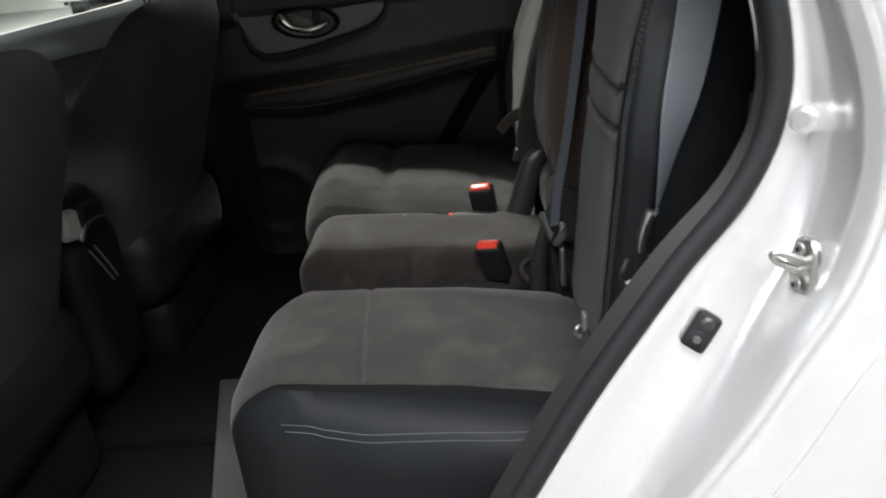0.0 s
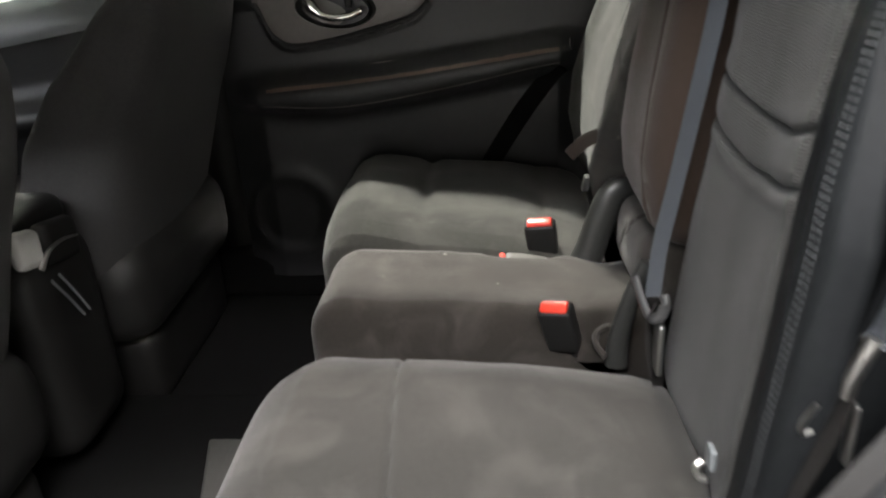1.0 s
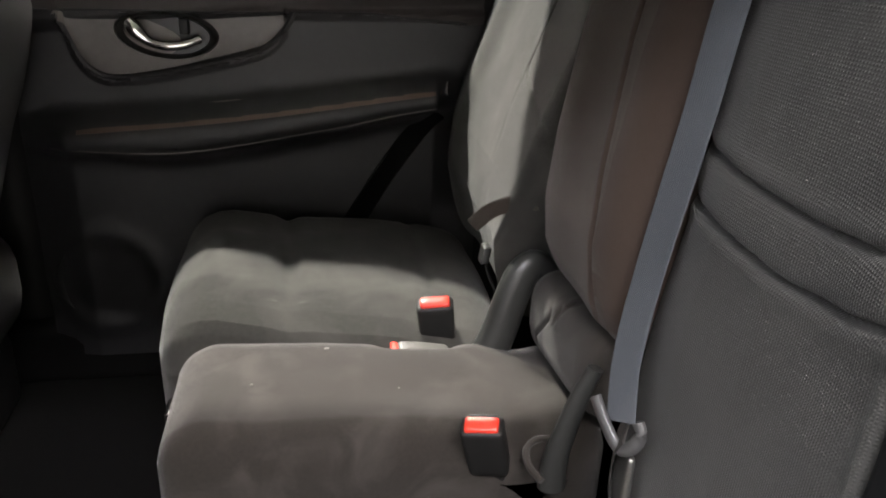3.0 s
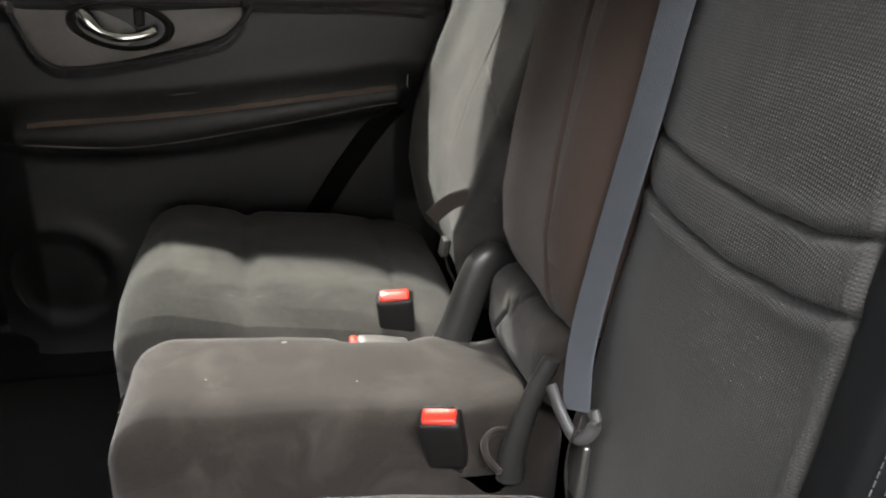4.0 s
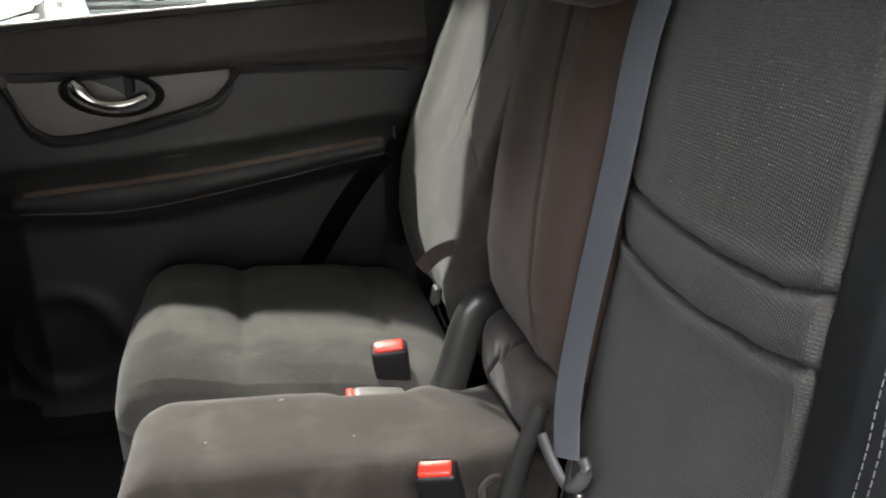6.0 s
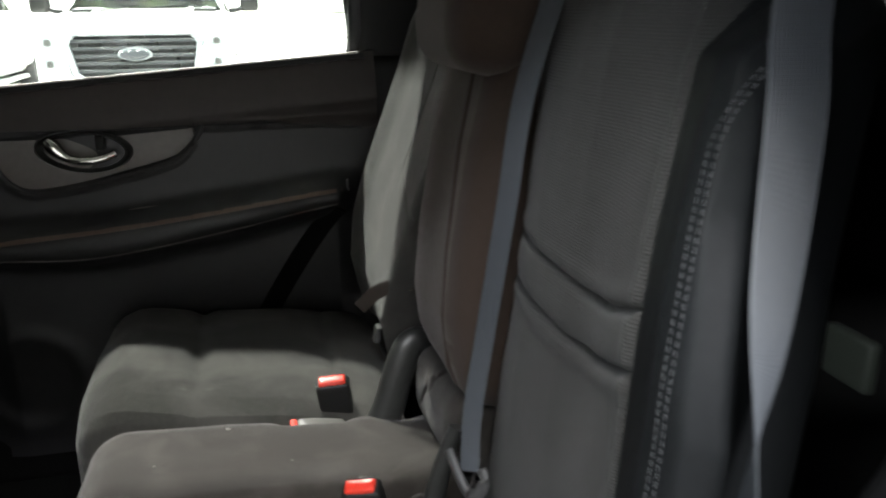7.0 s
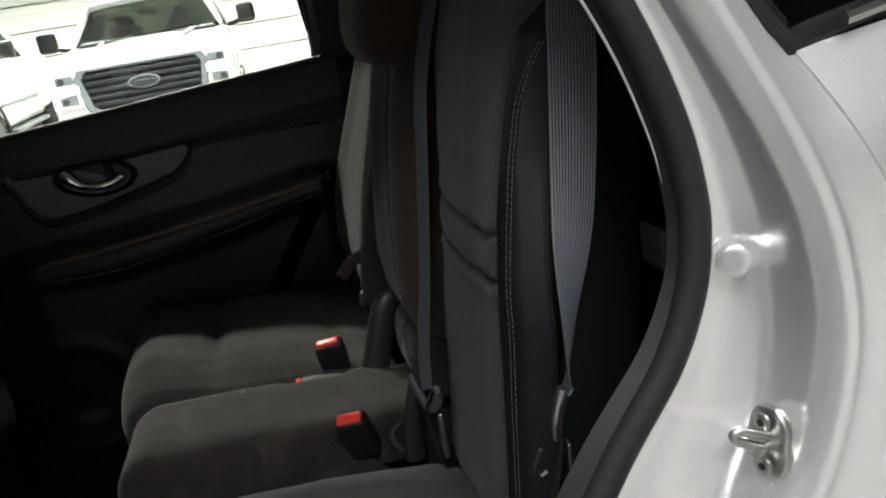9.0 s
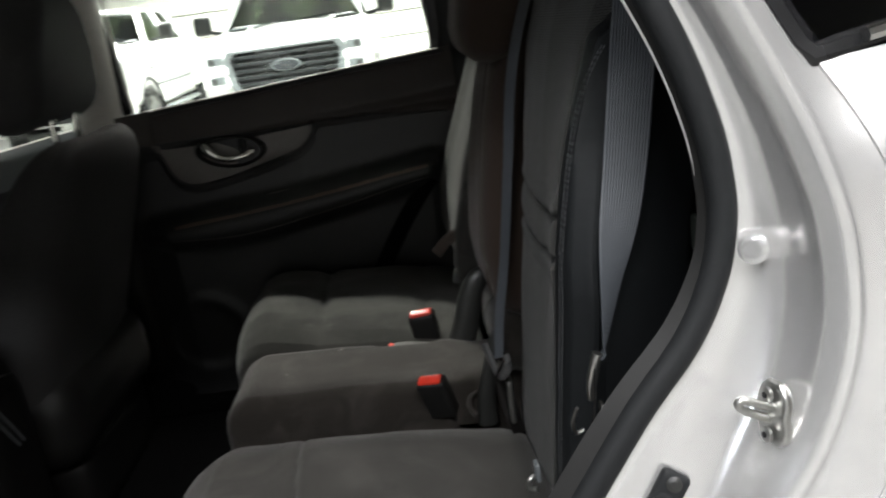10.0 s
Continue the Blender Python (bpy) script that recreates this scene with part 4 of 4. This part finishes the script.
def back_near_x(y, z, across=None):
    """The backrest's front face; across: where its seams run, past the inner flank's shift."""
    across = y if across is None else across
    x = lerp(z, [.62, .70, .80, .90, 1.02, 1.127, 1.225, 1.3], [.172, .182, .193, .201, .213, .226, .240, .262])
    x += max(0.0, z - 1.3) * .3
    x -= .008 * math.exp(-((y - .83) / .03) ** 2)
    x += .012 * math.exp(-((y - .98) / .07) ** 2)
    if y > .872:
        upper, lower = lerp(across, *SEAM_UP), lerp(across, *SEAM_LOW)
        x += .008 * math.exp(-((z - upper) / .0028) ** 2) + .008 * math.exp(-((z - lower) / .0028) ** 2)
        x -= .003 * math.exp(-((z - (upper + lower) / 2) / .018) ** 4)
        x -= .0025 * math.exp(-((z - upper - .012) / .008) ** 2) + .0025 * math.exp(-((z - lower + .012) / .008) ** 2)
    x += .005 * math.exp(-((y - .874) / .003) ** 2) - .002 * math.exp(-((y - .884) / .005) ** 2)
    x += .0015 * noise.noise(Vector((y * 14, z * 14, 1))) + .004 * noise.noise(Vector((y * 6, z * 5, 4)))
    return x


def back_lean(y, z):
    """The backrest's shoulder draws in and back towards its top."""
    k = max(0.0, min(1.0, (1.04 - y) / .16))
    h = max(0.0, z - 1.0)
    return .6 * h * h * k, .06 * h * k + .7 * h * h * k


def back_near(p):
    inner = max(0.0, (p.y - 1.02) / .085) * lerp(p.z, [.66, .8, .9, 1.0, 1.1, 1.25], [.108, .108, .098, .086, .09, .098])
    base = back_near_x(p.y, p.z, p.y + inner)
    side = .02 * max(0.0, (.80 - p.y) / .02)
    lx, ly = back_lean(p.y, p.z)
    notch = .05 * max(0.0, min(1.0, (p.z - 1.235) / .04)) * max(0.0, min(1.0, (.885 - p.y) / .02))
    thin = lerp(p.y, [.785, .85], [.1, 1.0])
    draw = .9 * max(0.0, .814 - p.y) * max(0.0, min(1.0, (p.z - 1.0) / .14))
    return Vector((base + (p.x + .07) * thin + side + lx + notch, p.y + inner + ly + draw, p.z))


seat_back = seat_near
is_bolster = lambda c: c.y < .874 + back_lean(.874, c.z)[1]
part("backrest", rbox((0, .945, 1.0), (.07, .16, .36), .045, (8, 90, 260), back_near, lambda c: not is_bolster(c)), WOVEN, seat_back)
part("bolster", rbox((0, .945, 1.0), (.07, .16, .36), .045, (8, 64, 130), back_near, is_bolster), LEATHER, seat_back, "charcoal leatherette bolster")
for dy in (0, .007):
    line = []
    for z in (.72 + .51 * i / 70 for i in range(71)):
        y = .812 + dy - .03 * max(0, (z - 1.17) / .06) ** 2
        lx, ly = back_lean(y, z)
        line.append(Vector((back_near_x(y, z) + lx - .0006, y + ly, z)))
    part("stitching", stitches(line, .0060, .0040, .0005), THREAD, seat_back, "pale double stitching")


def back_mid(p):
    base = lerp(p.z, [.78, .84, .92, 1.0, 1.12, 1.25], [.185, .166, .160, .168, .188, .22])
    x = base + p.x + .06
    x += .005 * math.exp(-((p.y - 1.248 - .12 * (p.z - 1.0)) / .0035) ** 2)
    x += .030 * max(0.0, (1.22 - p.y) / .07) ** 1.5 - .006 * math.exp(-((p.y - 1.35) / .05) ** 2)
    low = max(0.0, (.92 - p.z) / .12)
    return Vector((x, p.y, p.z + low * .12 * (p.y - 1.2)))


mid_back = seat_mid
part("backrest", rbox((0, 1.3075, 1.033), (.06, .1275, .225), .05, (8, 110, 60), back_mid), BROWN, mid_back)
part("lower_roll", rbox((.205, 1.335, .757), (.042, .128, .060), .041, (8, 90, 14), lambda p: Vector((p.x + .006 * math.exp(-((p.y - 1.35 - 1.1 * (.78 - p.z)) / .004) ** 2), p.y, p.z - .12 * (p.y - 1.335)))), SUEDE_BROWN, mid_back, "grey rolled lower end")
hr = part("headrest", rbox((.228, 1.30, 1.29), (.06, .13, .095), .055, (8, 16, 12), lambda p: Vector((p.x + .15 * (p.z - 1.29), p.y, p.z))), BROWN, mid_back, "low dark headrest")


def back_far(p):
    base = lerp(p.z, [.68, .76, .82, .9, .98, 1.09, 1.17, 1.3], [.17, .146, .134, .142, .165, .207, .237, .28])
    x = base + p.x + .06
    x -= .008 * max(0.0, (1.62 - p.y) / .16) + .012 * math.exp(-((p.y - 1.84) / .04) ** 2)
    if p.y < 1.60:
        x += .003 * math.exp(-((p.z - 1.03 - .25 * (p.y - 1.6)) / .003) ** 2)
    low = max(0.0, min(1.0, (.96 - p.z) / .24))
    low = low * low * (3 - 2 * low)
    x += (.003 if p.z > 1.03 else .001) * math.exp(-((p.y - 1.60) / .003) ** 2)
    return Vector((x, p.y + low * max(0.0, 1.53 - p.y), p.z))


far_back = seat_far
edge_far = lambda c: c.y > 1.87
part("backrest", rbox((0, 1.68, .985), (.06, .28, .305), .045, (8, 100, 190), back_far, lambda c: not edge_far(c)), SUEDE, far_back)
part("bolster", rbox((0, 1.68, .985), (.06, .28, .305), .045, (8, 60, 70), back_far, edge_far), LEATHER, far_back, "charcoal leatherette bolster")
part("pull_strap", band(curve([(.160, 1.428, .898), (.138, 1.455, .888), (.116, 1.482, .869), (.096, 1.500, .842)], 14), lambda s: (-.1, -.1, 1), .021, .003), STRAP, far_back, "short dark brown pull strap")
part("strap_hook", rbox((.130, 1.563, .772), (.006, .011, .011), .003, (2, 3, 3), lambda p: Vector((p.x + .3 * (p.z - .772), p.y + .5 * (p.z - .772), p.z))), PLASTIC, far_back, "small black hook")
part("hook_cord", tube(curve([(.13, 1.562, .768), (.136, 1.56, .74), (.15, 1.555, .71)], 10), .002, 6), PLASTIC, far_back)

# hinge covers between the backrests
def hinge_cover(pts, w0, w1, label):
    ob = thing("hinge_cover", label, "hinge cover", "seat hinge covers")
    path = curve(pts, 24)
    part("cover", tube(path, lambda s: w0 + (w1 - w0) * s, 14, up=(0, 1, 0), flat=.75), HINGE, ob)
    return ob


hinge_cover([(.100, 1.444, .655), (.118, 1.446, .683), (.130, 1.449, .712), (.142, 1.452, .752), (.156, 1.456, .786), (.172, 1.46, .798), (.188, 1.464, .785), (.2, 1.466, .755)], .026, .021, "curved smooth grey plastic hinge cover beside far seat")
hinge_cover([(.138, 1.215, .640), (.139, 1.213, .680), (.147, 1.210, .722), (.157, 1.207, .764), (.168, 1.203, .798)], .016, .009, "curved grey plastic hinge cover beside near seat")


# ---- belts and buckles ----
def buckle(name_label, at, turn, lean, pitch, size=1.12):
    ob = thing("seat_belt_buckle", name_label, "seat belt buckle", "belt buckles")
    shell = part("shell", rbox((0, 0, -.03), (.020, .0125, .034), .005, (4, 4, 6), lambda p: Vector((p.x * (1 + .8 * (p.z + .03)), p.y, p.z))), PLASTIC, ob)
    part("button", rbox((0, -.001, .0045), (.0165, .0085, .0035), .003, (4, 4, 2), lambda p: Vector((p.x, p.y, p.z - .2 * abs(p.y) + .001))), RED, ob, "red release button")
    part("slot", rbox((0, .0095, .0035), (.014, .0018, .0015), .001, (2, 2, 2)), BLACK, shell)
    part("stalk", rbox((0, 0, -.085), (.014, .006, .025), .004, (2, 2, 4)), WEB_BLACK, ob)
    ob.matrix_world = Matrix.Translation(at) @ Euler((radians(pitch), radians(lean), radians(turn))).to_matrix().to_4x4() @ Matrix.Scale(size, 4)
    return ob


buckle("black buckle with red button standing up by centre seat", (.056, 1.218, .724), -20, -8, 18)
buckle("black buckle with red button standing beside far seat", (.050, 1.506, .722), -8, -6, 10, 1.25)
lying = thing("seat_belt_buckle", "grey buckle with red end lying in a cushion pit", "seat belt buckle", "belt buckles")
part("shell", rbox((.026, 1.447, .684), (.036, .016, .010), .008, (8, 4, 4), lambda p: Vector((p.x, p.y, .684 + (p.z - .684) * (1.15 - 9 * max(0, p.x - 0.0)) - .10 * max(0, p.x - .02)))), BUCKLE_GREY, lying)
part("button", rbox((-.0125, 1.446, .685), (.005, .0145, .0098), .003, (2, 4, 2)), RED, lying, "red release button")

inner_belt = thing("seat_belt", "blue-grey centre seat belt hanging in front of the backrest", "seat belt", "seat belts")
part("webbing", band(curve([(.30, 1.21, 1.33), (.25, 1.15, 1.27), (.222, 1.147, 1.18), (.206, 1.147, 1.07), (.186, 1.152, .93), (.168, 1.135, .85), (.158, 1.108, .80)], 50), lambda s: (-.15 + .05 * s, 1, 0), .046, ribs=14), WEB, inner_belt, "blue-grey ribbed webbing")
# belt's lower length in black: its shade is put into the colour
part("webbing", band(curve([(.163, 1.102, .80), (.16, 1.115, .77), (.165, 1.125, .72), (.18, 1.13, .66)], 20), lambda s: (.5, 1, 0), .044), WEB_BLACK, inner_belt)
part("tongue", tube(curve([(.142, 1.135, .812), (.147, 1.12, .795), (.155, 1.10, .778), (.163, 1.088, .786), (.168, 1.085, .802), (.166, 1.09, .812)], 20), .0046, 10, flat=1.5), DARKSTEEL, inner_belt, "dark steel belt tongue")
part("tongue_plate", rbox((.168, 1.108, .735), (.004, .016, .034), .004, (2, 4, 5)), STEEL, inner_belt, "bright steel plate")

def ease(s):
    k = max(0.0, min(1.0, (s - .4) / .55))
    return k * k * (3 - 2 * k)


outer_belt = thing("seat_belt", "blue-grey outboard seat belt hanging from the pillar", "seat belt", "seat belts")
part("webbing", band(curve([(.335, .90, 1.40), (.320, .878, 1.31), (.307, .86, 1.25), (.294, .837, 1.2), (.271, .807, 1.1), (.247, .776, 1.03), (.231, .756, .97), (.224, .75, .955)], 60), lambda s: (1 - .72 * ease(s), .95 * ease(s), 0.0), .044, ribs=14), WEB, outer_belt, "blue-grey ribbed webbing")
# lower length again darkened by colour where the belt lies in shade
part("webbing", band(curve([(.219, .75, .955), (.216, .757, .90), (.205, .765, .84), (.19, .775, .76)], 24), lambda s: (.3, 1, .2), .03), WEB_BLACK, outer_belt)
part("tongue", tube(curve([(.221, .742, .966), (.217, .742, .955), (.213, .745, .935), (.213, .748, .918)], 12), lambda s: .006 - .002 * s, 10), STEEL, outer_belt, "bright steel belt tongue")
part("tongue_frame", tube(curve([(.200, .758, .905), (.196, .766, .885), (.20, .775, .868), (.208, .776, .87)], 12), .002, 6), STEEL, outer_belt)
part("tongue_plate", rbox((.222, .752, .885), (.002, .006, .026), .002, (2, 2, 4)), STEEL, outer_belt)

isofix = thing("anchor_tag", "small white tag on the seat anchor point", "anchor tag")
part("tag", rbox((.168, .868, .77), (.003, .008, .011), .002, (2, 3, 3)), MIDGREY, isofix)
part("anchor", tube(curve([(.165, .86, .752), (.158, .866, .75), (.158, .876, .752), (.165, .88, .756)], 10), .003, 8), STEEL, isofix)

# ---- front seats and console ----
def front_seat(name_label, cy):
    ob = thing("front_seat", name_label, "car seat", "front seats")
    def bend(p):
        z = p.z
        x = p.x + lerp(z, [.5, .7, 1.0, 1.15], [-.16, -.10, .0, .04])
        w = lerp(z, [.5, .75, .95, 1.08, 1.16], [1.0, 1.03, 1.0, .86, .62])
        x = -.50 + (x + .50) * lerp(z, [.88, .98, 1.06, 1.13], [1.0, .86, .62, .45])
        return Vector((x - .025 * ((p.y - cy) / .25) ** 2, cy + (p.y - cy) * w, z))
    part("backrest", rbox((-.64, cy, .80), (.10, .25, .33), .06, (8, 24, 30), bend), SEATDARK, ob)
    part("seat_cushion", rbox((-.90, cy, .60), (.27, .25, .10), .07, (16, 14, 6)), PLASTIC, ob)
    part("seat_base", rbox((-.88, cy, .43), (.22, .2, .08), .03, (6, 6, 4)), PLASTIC, ob)
    part("headrest", rbox((-.60, cy - .05, 1.285), (.06, .185, .125), .055, (8, 24, 20), lambda p: Vector((p.x + .15 * (p.z - 1.29), cy - .05 + (p.y - cy + .05) * lerp(p.z, [1.16, 1.22, 1.29, 1.36, 1.41], [.94, 1.0, .9, .62, .36]), p.z))), SEATDARK, ob)
    for d in (-.055, .055):
        part("headrest_post", tube([Vector((-.585, cy - .05 + d, 1.08)), Vector((-.583, cy - .05 + d, 1.14)), Vector((-.58, cy - .05 + d, 1.22))], .007, 10), CHROME, ob, "chrome post")
    return ob


front_seat("dark fabric front passenger seat seen from behind", 1.72)
front_seat("charcoal driver seat back beside the door opening", .98).location.x = -.03
console = thing("centre_console", "black centre console with pale rear end and vents", "console")
part("body", rbox((-.98, 1.36, .60), (.30, .10, .18), .05, (10, 6, 8)), PLASTIC, console)
part("armrest_lid", rbox((-.93, 1.36, .80), (.22, .095, .03), .028, (10, 6, 3)), PLASTIC, console)
part("rear_trim", rbox((-.69, 1.284, .796), (.012, .028, .030), .012, (3, 6, 6), lambda p: Vector((p.x, p.y, p.z - .25 * (p.y - 1.284)))), PALE, console, "pale grey rear trim")
vent = part("rear_vent", rbox((-.69, 1.362, .778), (.014, .045, .034), .013, (3, 8, 6), lambda p: Vector((p.x, p.y, p.z - .2 * (p.y - 1.362)))), PLASTIC, console, "smooth black rear air vent")
# highlight of the glossy vent edge, built as a thin steel rod
part("vent_highlight", tube(curve([(-.678, 1.290, .762), (-.675, 1.313, .781), (-.675, 1.353, .782), (-.678, 1.400, .770)], 20), lambda s: .0045 - .0025 * s, 8), STEEL, vent, "highlight on the vent's curved gloss edge")
for d in (0, .022):
    part("vent_trim", tube(curve([(-.676, 1.302 + d, .738), (-.674, 1.330 + .9 * d, .694), (-.672, 1.354 + .8 * d, .652)], 10), .0022, 6), MIDGREY, console)
mats = thing("floor_mat", "grey carpet floor mat behind the front seats", "floor mat")
part("mat", rbox((-.36, 1.08, .402), (.09, .275, .007), .007, (4, 12, 2), lambda p: Vector((p.x - .24 * (p.y - 1.08), p.y, p.z))), MAT_GREY, mats)
